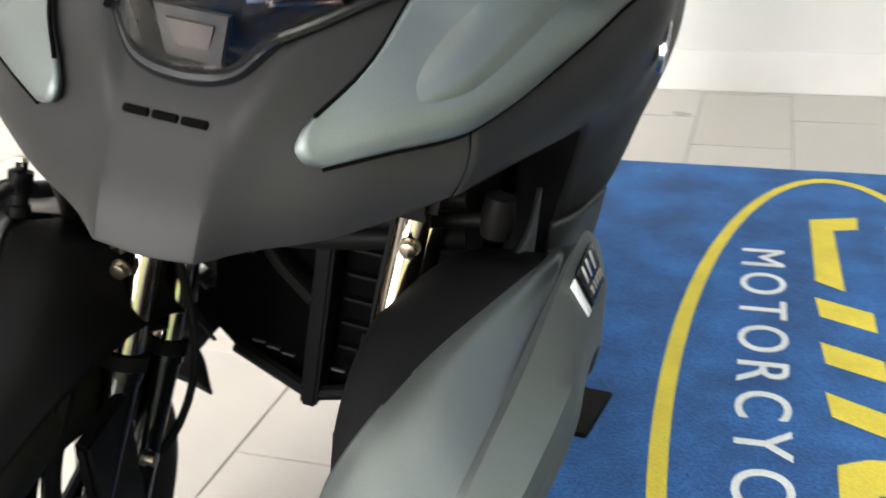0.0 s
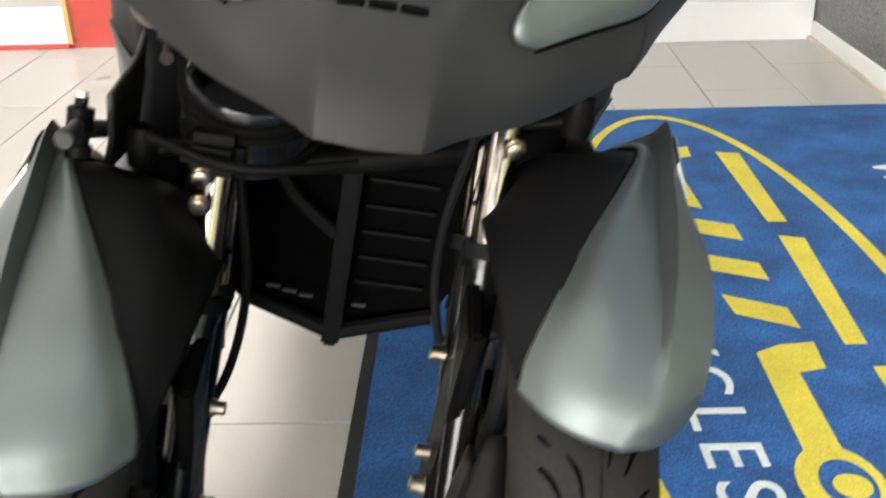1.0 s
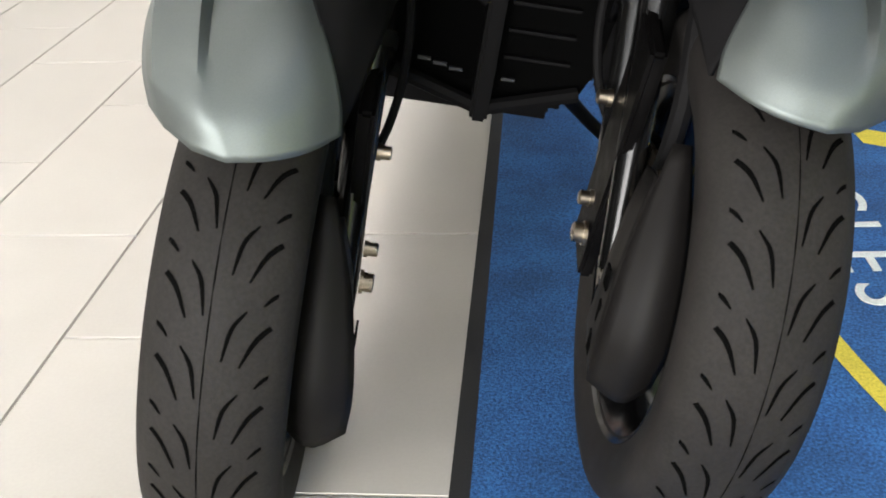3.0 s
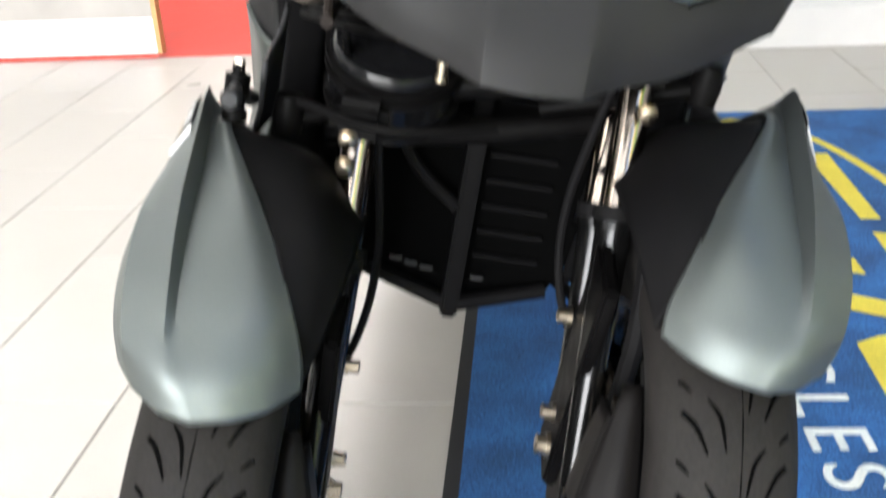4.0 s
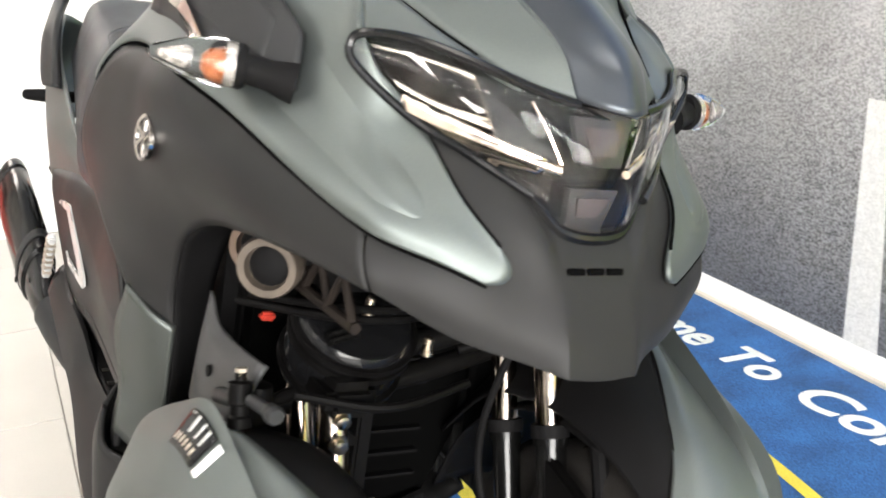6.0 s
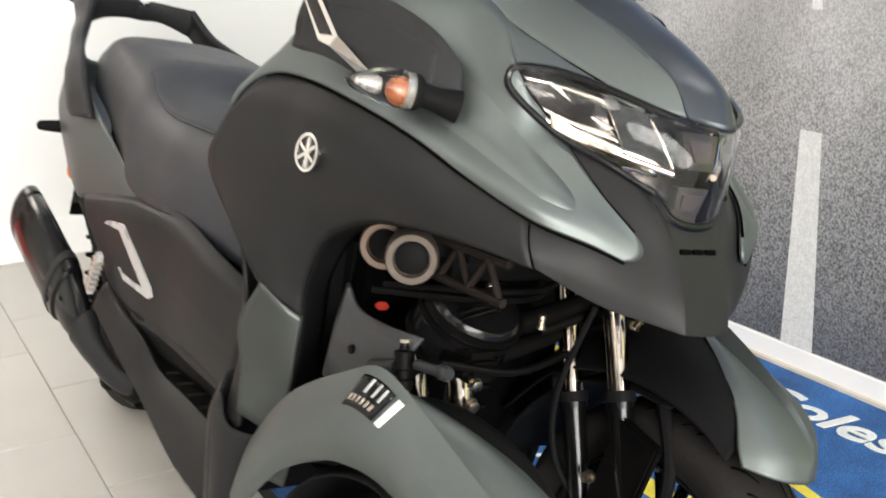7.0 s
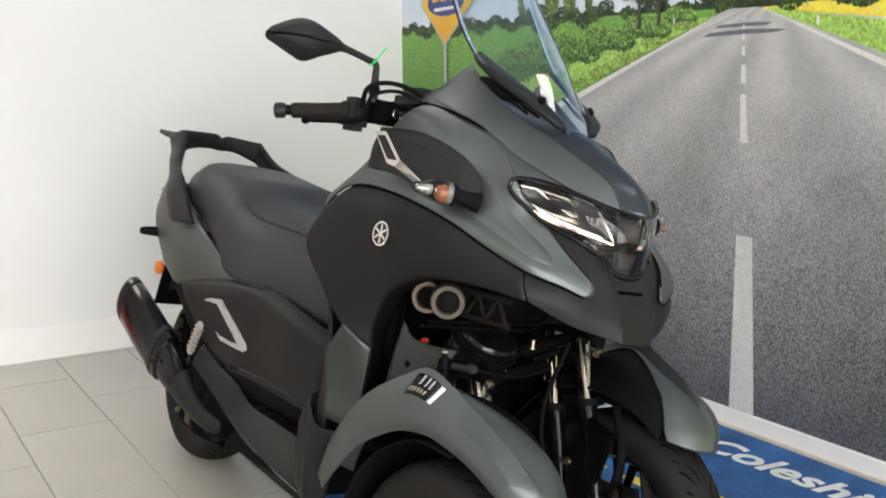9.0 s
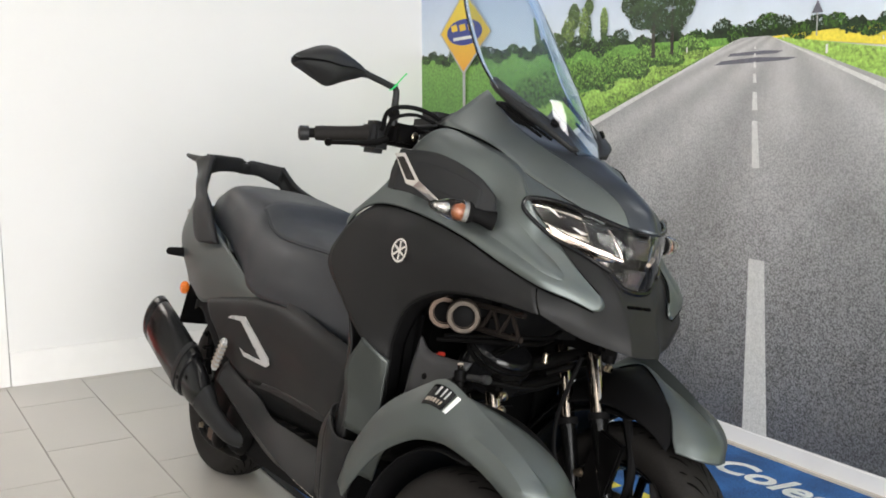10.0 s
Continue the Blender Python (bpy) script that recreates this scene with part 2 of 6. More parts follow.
def lathe_bm(profile, m=None, n=32, closed=False, bm=None):
    """profile: (radius, height) turned round the local z axis, then moved by m."""
    bm = bm or bmesh.new()
    m = m or Matrix()
    rings = []
    for r, h in profile:
        rings.append([bm.verts.new(m @ Vector((r * math.cos(2 * math.pi * q / n), r * math.sin(2 * math.pi * q / n), h))) for q in range(n)] if r > 1e-6 else [bm.verts.new(m @ Vector((0, 0, h)))])
    pairs = list(zip(rings, rings[1:]))
    if closed:
        pairs.append((rings[-1], rings[0]))
    for a, b in pairs:
        for q in range(n):
            w = (q + 1) % n
            if len(a) == 1 and len(b) > 1:
                bm.faces.new((a[0], b[w], b[q]))
            elif len(b) == 1 and len(a) > 1:
                bm.faces.new((a[q], a[w], b[0]))
            elif len(a) > 1:
                bm.faces.new((a[q], a[w], b[w], b[q]))
    return bm


def lathe(name, profile, m, material, parent, label="", n=32):
    return part(name, lathe_bm(profile, m, n), material, parent, label)


def box_bm(x0, x1, y0, y1, z0, z1, bevel=0.0, m=None, bm=None):
    bm = bm or bmesh.new()
    t = Matrix.Translation(((x0 + x1) / 2, (y0 + y1) / 2, (z0 + z1) / 2)) @ Matrix.Diagonal((x1 - x0, y1 - y0, z1 - z0, 1))
    made = bmesh.ops.create_cube(bm, size=1, matrix=(m or Matrix()) @ t)
    if bevel:
        es = list({e for v in made["verts"] for e in v.link_edges})
        bmesh.ops.bevel(bm, geom=es, offset=bevel, segments=2, affect="EDGES")
    return bm


def box(name, x0, x1, y0, y1, z0, z1, material, parent=None, label="", bevel=0.0, m=None):
    return part(name, box_bm(x0, x1, y0, y1, z0, z1, bevel, m), material, parent, label, smooth=False)


def plate_bm(pts, d, bm=None):
    """A flat plate: an outline of 3D points pushed by the vector d."""
    bm = bm or bmesh.new()
    a = [bm.verts.new(Vector(p)) for p in pts]
    b = [bm.verts.new(Vector(p) + Vector(d)) for p in pts]
    bm.faces.new(a), bm.faces.new(b)
    n = len(a)
    for i in range(n):
        bm.faces.new((a[i], a[(i + 1) % n], b[(i + 1) % n], b[i]))
    return bm


def plate(name, pts, d, material, parent, label="", bevel=0.0):
    bm = plate_bm(pts, d)
    if bevel:
        bmesh.ops.bevel(bm, geom=list(bm.edges), offset=bevel, segments=2, affect="EDGES")
    return part(name, bm, material, parent, label, smooth=False)


def axis(p, d, spin=0):
    """A pose at p whose z axis points along d."""
    return Matrix.Translation(p) @ Vector(d).to_track_quat("Z", "Y").to_matrix().to_4x4() @ pose(0, 0, 0, 0, 0, spin)


def bolt(p, d, r, parent, material=None, h=0.008, label="zinc hex bolt"):
    m = axis(p, d)
    bm = lathe_bm([(0, 0), (r * 1.25, 0), (r * 1.25, h * 0.3), (r, h * 0.3), (r, h), (r * 0.7, h * 1.1), (0, h * 1.1)], m, 12)
    return part("bolt", bm, material or STEEL, parent, label)


def words(name, text, m, length, height, material, parent=None, label="", shear=0.0, bold=0.0, spacing=1.0):
    """Raised lettering from the built-in font: starts at m's origin, runs along its x axis, stands up along its y axis."""
    cu = bpy.data.curves.new(name, "FONT")
    cu.body, cu.size, cu.extrude, cu.offset, cu.shear, cu.space_character = text, 1.0, 0.02, bold, shear, spacing
    tmp = bpy.data.objects.new(name, cu)
    scene.collection.objects.link(tmp)
    bpy.context.view_layer.update()
    me = bpy.data.meshes.new_from_object(tmp.evaluated_get(bpy.context.evaluated_depsgraph_get()))
    bpy.data.objects.remove(tmp)
    xs, ys = [v.co.x for v in me.vertices], [v.co.y for v in me.vertices]
    x0, y0 = min(xs), 0.0
    sx, sy = length / (max(xs) - x0), height / 0.72
    for v in me.vertices:
        v.co = m @ Vector(((v.co.x - x0) * sx, v.co.y * sy, v.co.z * 0.05 + 0.001))
    bm = bmesh.new()
    bm.from_mesh(me)
    groups = []
    left = set(bm.faces)
    inv = m.inverted()
    while left:
        island, stack = set(), [left.pop()]
        while stack:
            f = stack.pop()
            island.add(f)
            for e in f.edges:
                for g in e.link_faces:
                    if g in left:
                        left.discard(g)
                        stack.append(g)
        xs = [(inv @ v.co).x for f in island for v in f.verts]
        groups.append([min(xs), max(xs), island])
    groups.sort(key=lambda g: g[0])
    merged = []
    for g in groups:
        if merged and g[0] < merged[-1][1] - 0.6 * (g[1] - g[0]):
            merged[-1][2] |= g[2]
            merged[-1][1] = max(merged[-1][1], g[1])
        else:
            merged.append(g)
    for a, b, island in merged:
        piece = bmesh.new()
        vm = {}
        for f in island:
            for v in f.verts:
                if v not in vm:
                    vm[v] = piece.verts.new(v.co)
            piece.faces.new([vm[v] for v in f.verts])
        part(name, piece, material, parent, label, smooth=False)
    bm.free()


# ---------- the showroom ----------
MURAL_X, BACK_Y, LEFT_X, FRONT_Y, TOP = 1.09, 3.85, -8.0, -5.0, 2.9


def structure(ob, label, category):
    return tagged(ob, label, category, kind="structure")


floor = structure(box("floor", -8.2, 1.3, -5.2, 3.985, -0.12, -0.003, GROUT), "cream rectangular floor tiles in a half-bond with thin grey joints", "floor")
structure(box("wall_east", MURAL_X, MURAL_X + 0.15, FRONT_Y - 0.2, BACK_Y + 0.2, -0.12, TOP, WALL), "wall papered with a large road photograph", "wall")
structure(box("wall_back", -0.980, MURAL_X, BACK_Y, BACK_Y + 0.2, -0.003, TOP, WALL), "plain white painted wall behind the scooter", "wall")
structure(box("wall_back_header", -2.8, -0.980, BACK_Y, BACK_Y + 0.2, 2.2, TOP, WALL), "white wall over the wide opening", "wall")
structure(box("wall_back_left", LEFT_X, -2.8, BACK_Y, BACK_Y + 0.2, -0.003, TOP, WALL), "white painted wall beside the opening", "wall")
# unseen walls and ceiling: white or grey by the light they should reflect
structure(box("wall_west", LEFT_X - 0.2, LEFT_X, FRONT_Y, BACK_Y + 0.2, -0.003, TOP, WALL), "unseen white showroom wall, toned to light the scooter's side", "wall")
front = structure(box("wall_front", LEFT_X, MURAL_X, FRONT_Y - 0.2, FRONT_Y, -0.003, 0.35, WALL), "low wall under the shop window", "wall")
structure(box("wall_front_left", LEFT_X, -4.6, FRONT_Y - 0.2, FRONT_Y, 0.35, 2.55, GREYWALL), "unseen grey wall beside the shop window, toned to dim reflections", "wall")
structure(box("wall_front_header", LEFT_X, MURAL_X, FRONT_Y - 0.2, FRONT_Y, 2.55, TOP, GREYWALL), "unseen grey wall over the shop window, toned to dim reflections", "wall")
structure(box("ceiling", LEFT_X - 0.2, MURAL_X + 0.15, FRONT_Y - 0.2, BACK_Y + 0.2, TOP, TOP + 0.1, CEIL), "unseen ceiling, greyed to dim reflections", "ceiling")
structure(box("ground", -40, 40, -60, FRONT_Y - 0.2, -0.2, -0.01, GROUT), "grey paving outside the shop window", "ground")

structure(box("trim_opening", -1.055, -0.9835, BACK_Y - 0.010, BACK_Y + 0.2, 0, 2.2, SKIRT, bevel=0.004), "white painted casing of the wide opening", "trim")

# skirting boards
structure(box("skirting_back", -0.980, MURAL_X - 0.016, BACK_Y - 0.016, BACK_Y, 0, 0.15, SKIRT, bevel=0.004), "white painted skirting board", "skirting board")
structure(box("skirting_mural", MURAL_X - 0.016, MURAL_X, FRONT_Y, BACK_Y - 0.016, 0, 0.072, SKIRT, bevel=0.004), "low white skirting board under the mural", "skirting board")
structure(box("trim_mural", MURAL_X - 0.03, MURAL_X - 0.016, FRONT_Y, BACK_Y - 0.016, 0, 0.016, mat("beige_trim", (0.55, 0.50, 0.42), 0.5)), "narrow beige trim at the foot of the skirting", "trim")

# the unseen shop window, widened west to light the scooter's right side
window = structure(new("window_front"), "unseen wide shop window with slim white frames", "window")
for i in range(6):
    x = -4.6 + 0.03 + i * (MURAL_X + 4.6 - 0.06) / 5
    box("window_frame", x - 0.03, x + 0.03, FRONT_Y - 0.12, FRONT_Y - 0.06, 0.35, 2.55, SKIRT, window)
# area lamp added in the opening, its width and power set for the scooter
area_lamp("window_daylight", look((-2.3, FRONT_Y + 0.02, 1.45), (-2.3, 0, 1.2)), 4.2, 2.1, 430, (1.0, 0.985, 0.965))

# unseen ceiling panels, added in rows to light the scooter from above and west
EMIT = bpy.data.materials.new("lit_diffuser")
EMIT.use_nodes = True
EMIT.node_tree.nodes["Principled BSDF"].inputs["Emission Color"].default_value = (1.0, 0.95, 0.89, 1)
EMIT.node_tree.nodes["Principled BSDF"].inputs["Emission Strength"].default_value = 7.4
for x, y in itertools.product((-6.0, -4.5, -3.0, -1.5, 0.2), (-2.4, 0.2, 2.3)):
    lamp = tagged(new("ceiling_light"), "unseen square glowing panel added for light, in a white frame", "ceiling light", "ceiling lights")
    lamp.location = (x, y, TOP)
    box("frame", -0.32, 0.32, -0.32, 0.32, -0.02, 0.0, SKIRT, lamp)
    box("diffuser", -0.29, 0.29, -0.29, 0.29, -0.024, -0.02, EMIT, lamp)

# the room with the red carpet beyond the opening
structure(box("floor_red_room", -5.2, 1.3, 3.985, 9.0, -0.12, 0.0, REDCARPET), "bright red carpet in the room behind", "carpet")
structure(box("wall_red_room_far", -5.2, 1.3, 9.0, 9.15, 0, TOP, WALL), "white wall at the far end of the red room", "wall")
structure(box("wall_red_room_side", -2.05, -1.9, 7.4, 9.0, 0, TOP, WALL), "white partition in the red room", "wall")
structure(box("wall_red_room_west", -5.3, -5.2, 4.05, 9.0, 0, TOP, WALL), "white wall of the red room", "wall")
structure(box("wall_red_room_east", 1.3, 1.4, 4.05, 9.0, 0, TOP, WALL), "white wall of the red room", "wall")
structure(box("ceiling_red_room", -5.3, 1.4, 4.05, 9.15, TOP, TOP + 0.1, CEIL), "plain ceiling of the red room", "ceiling")
# two more unseen panels, added to brighten the red room
lamp = tagged(new("ceiling_light"), "unseen square glowing panel added for light, in a white frame", "ceiling light", "ceiling lights")
lamp.location = (-2.2, 5.4, TOP)
EMIT2 = EMIT.copy()
EMIT2.node_tree.nodes["Principled BSDF"].inputs["Emission Strength"].default_value = 9.0
box("frame", -0.62, 0.62, -0.62, 0.62, -0.02, 0.0, SKIRT, lamp)
box("diffuser", -0.59, 0.59, -0.59, 0.59, -0.024, -0.02, EMIT2, lamp)
copy_thing(lamp, Matrix.Translation((-2.2, 7.6, TOP)))
cab = tagged(new("cabinet"), "dark low cabinet standing on the red carpet", "cabinet")
box("body", -3.3, -2.66, 6.3, 6.75, 0.03, 0.95, mat("dark_brown_board", (0.045, 0.03, 0.03), 0.4), cab, bevel=0.006)
box("plinth", -3.28, -2.68, 6.33, 6.73, 0.0, 0.03, BLACK, cab)
box("door", -2.98, -2.68, 6.285, 6.3, 0.06, 0.92, mat("dark_brown_front", (0.06, 0.035, 0.035), 0.35), cab)

# door leaf with kick plate
door = structure(new("door_1"), "pale wood laminate door with a white kick plate and a small dark pane", "door")
box("leaf", -2.777, -1.852, 3.995, 4.039, 0.165, 2.05, DOORWOOD, door, bevel=0.002)
box("kick_plate", -2.777, -1.852, 3.991, 4.039, 0.015, 0.165, SKIRT, door, "white kick plate", bevel=0.002)
box("lipping", -1.852, -1.832, 3.993, 4.041, 0.015, 2.05, ORANGEWOOD, door, "varnished orange wood lipping")
box("sweep", -2.777, -1.847, 3.983, 3.991, 0.002, 0.018, RED, door, "dark red sweep at the foot")
win = box("vision_frame", -2.172, -1.972, 3.983, 3.995, 0.44, 1.55, DOORWOOD, door, bevel=0.004)
box("vision_pane", -2.142, -2.002, 3.979, 3.983, 0.47, 1.52, DARKGLASS, win)


# ---------- the mural ----------
def poly(name, pts, layer, material, parent, label="", push=0.0008):
    """A flat printed shape on the mural: outline in (y, z), layer counts up from the wall."""
    x = MURAL_X - 0.0012 - layer * 0.0011
    bm = plate_bm([(x, y * 1.0554 + 0.0516, z - 0.002) for y, z in pts], (-push, 0, 0))
    return part(name, bm, material, parent, label, smooth=False)


def gradient(name, low, high, z0, z1, grain=0.06, grain_scale=60, rough=0.30, speck=0.0, streak=False, tracks=False, leaves=0.0):
    """Printed colour running from low at height z0 to high at z1, with photographic grain."""
    m = bpy.data.materials.new(name)
    m.use_nodes = True
    t = m.node_tree
    N, K = t.nodes, t.links
    b = N["Principled BSDF"]
    b.inputs["Roughness"].default_value = rough
    b.inputs["Specular IOR Level"].default_value = 0.6
    tc, sep, mr, mix = N.new("ShaderNodeTexCoord"), N.new("ShaderNodeSeparateXYZ"), N.new("ShaderNodeMapRange"), N.new("ShaderNodeMix")
    mix.data_type = "RGBA"
    K.new(tc.outputs["Object"], sep.inputs[0])
    mr.inputs[1].default_value, mr.inputs[2].default_value = z0, z1
    K.new(sep.outputs[2], mr.inputs[0])
    K.new(mr.outputs[0], mix.inputs["Factor"])
    mix.inputs["A"].default_value, mix.inputs["B"].default_value = (*low, 1), (*high, 1)
    mp = N.new("ShaderNodeMapping")
    mp.inputs["Scale"].default_value = (1, 0.25, 6) if streak else (1, 1, 1)
    K.new(tc.outputs["Object"], mp.inputs[0])
    n, v, s = N.new("ShaderNodeTexNoise"), N.new("ShaderNodeMapRange"), N.new("ShaderNodeVectorMath")
    n.inputs["Scale"].default_value, n.inputs["Detail"].default_value, n.inputs["Roughness"].default_value = grain_scale, 5, 0.7
    K.new(mp.outputs[0], n.inputs["Vector"])
    v.inputs[1].default_value, v.inputs[2].default_value = 0.3, 0.7
    v.inputs[3].default_value, v.inputs[4].default_value = 1 - grain, 1 + grain
    K.new(n.outputs["Fac"], v.inputs[0])
    val = v.outputs[0]
    if speck:
        n2, v2, mm = N.new("ShaderNodeTexNoise"), N.new("ShaderNodeMapRange"), N.new("ShaderNodeMath")
        n2.inputs["Scale"].default_value, n2.inputs["Detail"].default_value = 170, 1.5
        K.new(tc.outputs["Object"], n2.inputs["Vector"])
        fade = N.new("ShaderNodeMapRange")
        fade.inputs[1].default_value, fade.inputs[2].default_value = 1.25, 0.35
        fade.inputs[3].default_value, fade.inputs[4].default_value = 0.05, speck
        K.new(sep.outputs[2], fade.inputs[0])
        v2.inputs[1].default_value, v2.inputs[2].default_value = 0.32, 0.68
        v2.inputs[3].default_value, v2.inputs[4].default_value = -1, 1
        K.new(n2.outputs["Fac"], v2.inputs[0])
        mm.operation = "MULTIPLY_ADD"
        K.new(v2.outputs[0], mm.inputs[0]), K.new(fade.outputs[0], mm.inputs[1]), K.new(val, mm.inputs[2])
        val = mm.outputs[0]
    if tracks:
        up, side, ratio, wave, band, mm = (N.new("ShaderNodeMath") for _ in range(6))
        up.operation, side.operation, ratio.operation, wave.operation, band.operation, mm.operation = "SUBTRACT", "SUBTRACT", "DIVIDE", "SINE", "MULTIPLY_ADD", "MULTIPLY"
        up.inputs[0].default_value = 1.45
        K.new(sep.outputs[2], up.inputs[1])
        K.new(sep.outputs[1], side.inputs[0])
        side.inputs[1].default_value = 1.482
        K.new(side.outputs[0], ratio.inputs[0]), K.new(up.outputs[0], ratio.inputs[1])
        k = N.new("ShaderNodeMath")
        k.operation = "MULTIPLY_ADD"
        k.inputs[1].default_value, k.inputs[2].default_value = 5.6, 1.1
        K.new(ratio.outputs[0], k.inputs[0])
        K.new(k.outputs[0], wave.inputs[0])
        band.inputs[1].default_value, band.inputs[2].default_value = 0.13, 1.0
        K.new(wave.outputs[0], band.inputs[0])
        K.new(val, mm.inputs[0]), K.new(band.outputs[0], mm.inputs[1])
        val = mm.outputs[0]
    if leaves:
        geo, each, mm = N.new("ShaderNodeNewGeometry"), N.new("ShaderNodeMapRange"), N.new("ShaderNodeMath")
        each.inputs[3].default_value, each.inputs[4].default_value = 1 - leaves, 1 + leaves
        K.new(geo.outputs["Random Per Island"], each.inputs[0])
        mm.operation = "MULTIPLY"
        K.new(val, mm.inputs[0]), K.new(each.outputs[0], mm.inputs[1])
        val = mm.outputs[0]
    s.operation = "SCALE"
    K.new(mix.outputs["Result"], s.inputs[0]), K.new(val, s.inputs["Scale"])
    K.new(s.outputs[0], b.inputs["Base Color"])
    return m


P_SKY = gradient("print_sky", (0.72, 0.80, 0.88), (0.10, 0.25, 0.58), 1.42, 2.4, 0.05, 3)
P_ROAD = gradient("print_asphalt", (0.094, 0.096, 0.103), (0.46, 0.457, 0.450), 0.10, 1.36, 0.14, 5, speck=0.75, tracks=True)
P_FIELD = gradient("print_green_field", (0.05, 0.17, 0.02), (0.17, 0.38, 0.06), 1.0, 1.42, 0.55, 90)
P_VERGE = gradient("print_verge_grass", (0.13, 0.27, 0.035), (0.26, 0.40, 0.08), 1.0, 1.40, 0.6, 80, leaves=0.6)
P_RAPE = gradient("print_yellow_field", (0.74, 0.58, 0.03), (0.85, 0.72, 0.08), 1.2, 1.42, 0.2, 90)
P_HEDGE = gradient("print_hedge", (0.018, 0.06, 0.008), (0.06, 0.14, 0.02), 1.2, 1.42, 0.8, 60, leaves=0.8)
P_HEDGE2 = gradient("print_hedge_light", (0.10, 0.24, 0.03), (0.19, 0.36, 0.07), 1.1, 1.42, 0.6, 70, leaves=0.8)
P_WOOD = gradient("print_far_trees", (0.012, 0.034, 0.010), (0.045, 0.085, 0.028), 1.40, 1.60, 0.7, 40, leaves=0.7)
P_LEAF2 = gradient("print_leaves_light", (0.17, 0.26, 0.06), (0.32, 0.42, 0.14), 1.4, 1.9, 0.4, 60, leaves=0.6)
P_LEAF = gradient("print_leaves", (0.045, 0.09, 0.02), (0.12, 0.19, 0.05), 1.4, 1.9, 0.6, 60, leaves=0.7)
P_TRUNK = gradient("print_trunk", (0.03, 0.025, 0.02), (0.05, 0.04, 0.03), 1.3, 1.6, 0.4, 80)
P_LINE = gradient("print_road_line", (0.60, 0.60, 0.58), (0.66, 0.66, 0.64), 0.0, 1.4, 0.10, 60, speck=0.12)
P_SHADE = gradient("print_tree_shadow", (0.11, 0.11, 0.14), (0.13, 0.13, 0.16), 1.0, 1.4, 0.2, 60)
P_YELLOW = gradient("print_sign_yellow", (0.80, 0.36, 0.02), (0.80, 0.60, 0.03), 1.35, 1.65, 0.03, 20)
P_BLUE = gradient("print_sign_blue", (0.02, 0.04, 0.25), (0.02, 0.04, 0.25), 0, 2, 0.02, 20)
P_GREY = gradient("print_post", (0.42, 0.43, 0.42), (0.42, 0.43, 0.42), 0, 2, 0.1, 40)
P_WHITE = gradient("print_white", (0.75, 0.75, 0.72), (0.75, 0.75, 0.72), 0, 2, 0.03, 40)

mural = structure(new("mural"), "wall-sized photograph of a country road between green and yellow fields", "mural")
Y0, Y1 = (FRONT_Y - 0.0516) / 1.0554, (BACK_Y - 0.0516) / 1.0554
poly("sky", [(Y1, 1.38), (Y0, 1.38), (Y0, TOP), (Y1, TOP)], 0, P_SKY, mural)
rng = random.Random(4)


def tree_line(y_from, y_to, step, z_base, heights, layer, material):
    pts, y = [(y_from, z_base)], y_from
    k = 0
    while y > y_to:
        h = heights[0] + (heights[1] - heights[0]) * (0.5 + 0.5 * math.sin(k * 0.37 + layer)) * rng.uniform(0.5, 1.0)
        pts.append((y, z_base + h))
        y -= step * rng.uniform(0.5, 1.4)
        k += 1
    pts.append((y_to, z_base))
    bm = bmesh.new()
    x = MURAL_X - 0.0012 - layer * 0.0011
    for (ya, za), (yb, zb) in zip(pts, pts[1:]):
        if ya - yb > 1e-4:
            q = [bm.verts.new((x, *p)) for p in ((ya * 1.0554 + 0.0516, z_base - 0.01), (ya * 1.0554 + 0.0516, za), (yb * 1.0554 + 0.0516, zb), (yb * 1.0554 + 0.0516, z_base - 0.01))]
            bm.faces.new(q)
    return part("far_trees", bm, material, mural, smooth=False)


tree_line(Y1, 1.6, 0.006, 1.40, (0.03, 0.06), 1, P_WOOD)
tree_line(1.7, Y0, 0.006, 1.40, (0.030, 0.055), 1.7, P_WOOD)
poly("green_field", [(Y1, 0.5), (1.5, 1.36), (1.5, 1.415), (2.4, 1.425), (Y1, 1.435)], 2, P_FIELD, mural)
poly("yellow_field", [(1.43, 1.406), (Y0, 0.70), (Y0, 1.45), (1.019, 1.424), (1.43, 1.410)], 2, P_RAPE, mural)
poly("verge", [(1.44, 1.40), (-2.2, 0.06), (Y0, 0.06), (Y0, 0.75), (1.019, 1.352), (1.38, 1.405)], 3, P_VERGE, mural)


def leaf_cloud(name, blobs, n, size, layer, material, seed):
    """Printed foliage: many small overlapping leaf shapes inside soft round clumps (y, z, ry, rz)."""
    r = random.Random(seed)
    bm = bmesh.new()
    for k in range(n):
        y, z, ry, rz = blobs[k % len(blobs)]
        a, d = r.uniform(0, 6.283), math.sqrt(r.random())
        cy, cz, s, w = y + ry * d * math.cos(a), z + rz * d * math.sin(a), size * r.uniform(0.5, 1.3), r.uniform(0, 3.1)
        x = MURAL_X - 0.0012 - (layer + r.random()) * 0.0011
        q = [bm.verts.new((x, cy * 1.0554 + 0.0516 + s * e * math.cos(w + b), cz + s * e * math.sin(w + b))) for b, e in ((0, 1), (1.3, 0.6), (2.6, 0.9), (3.9, 0.7), (5.2, 0.9))]
        bm.faces.new(q)
    return part(name, bm, material, mural, smooth=False)


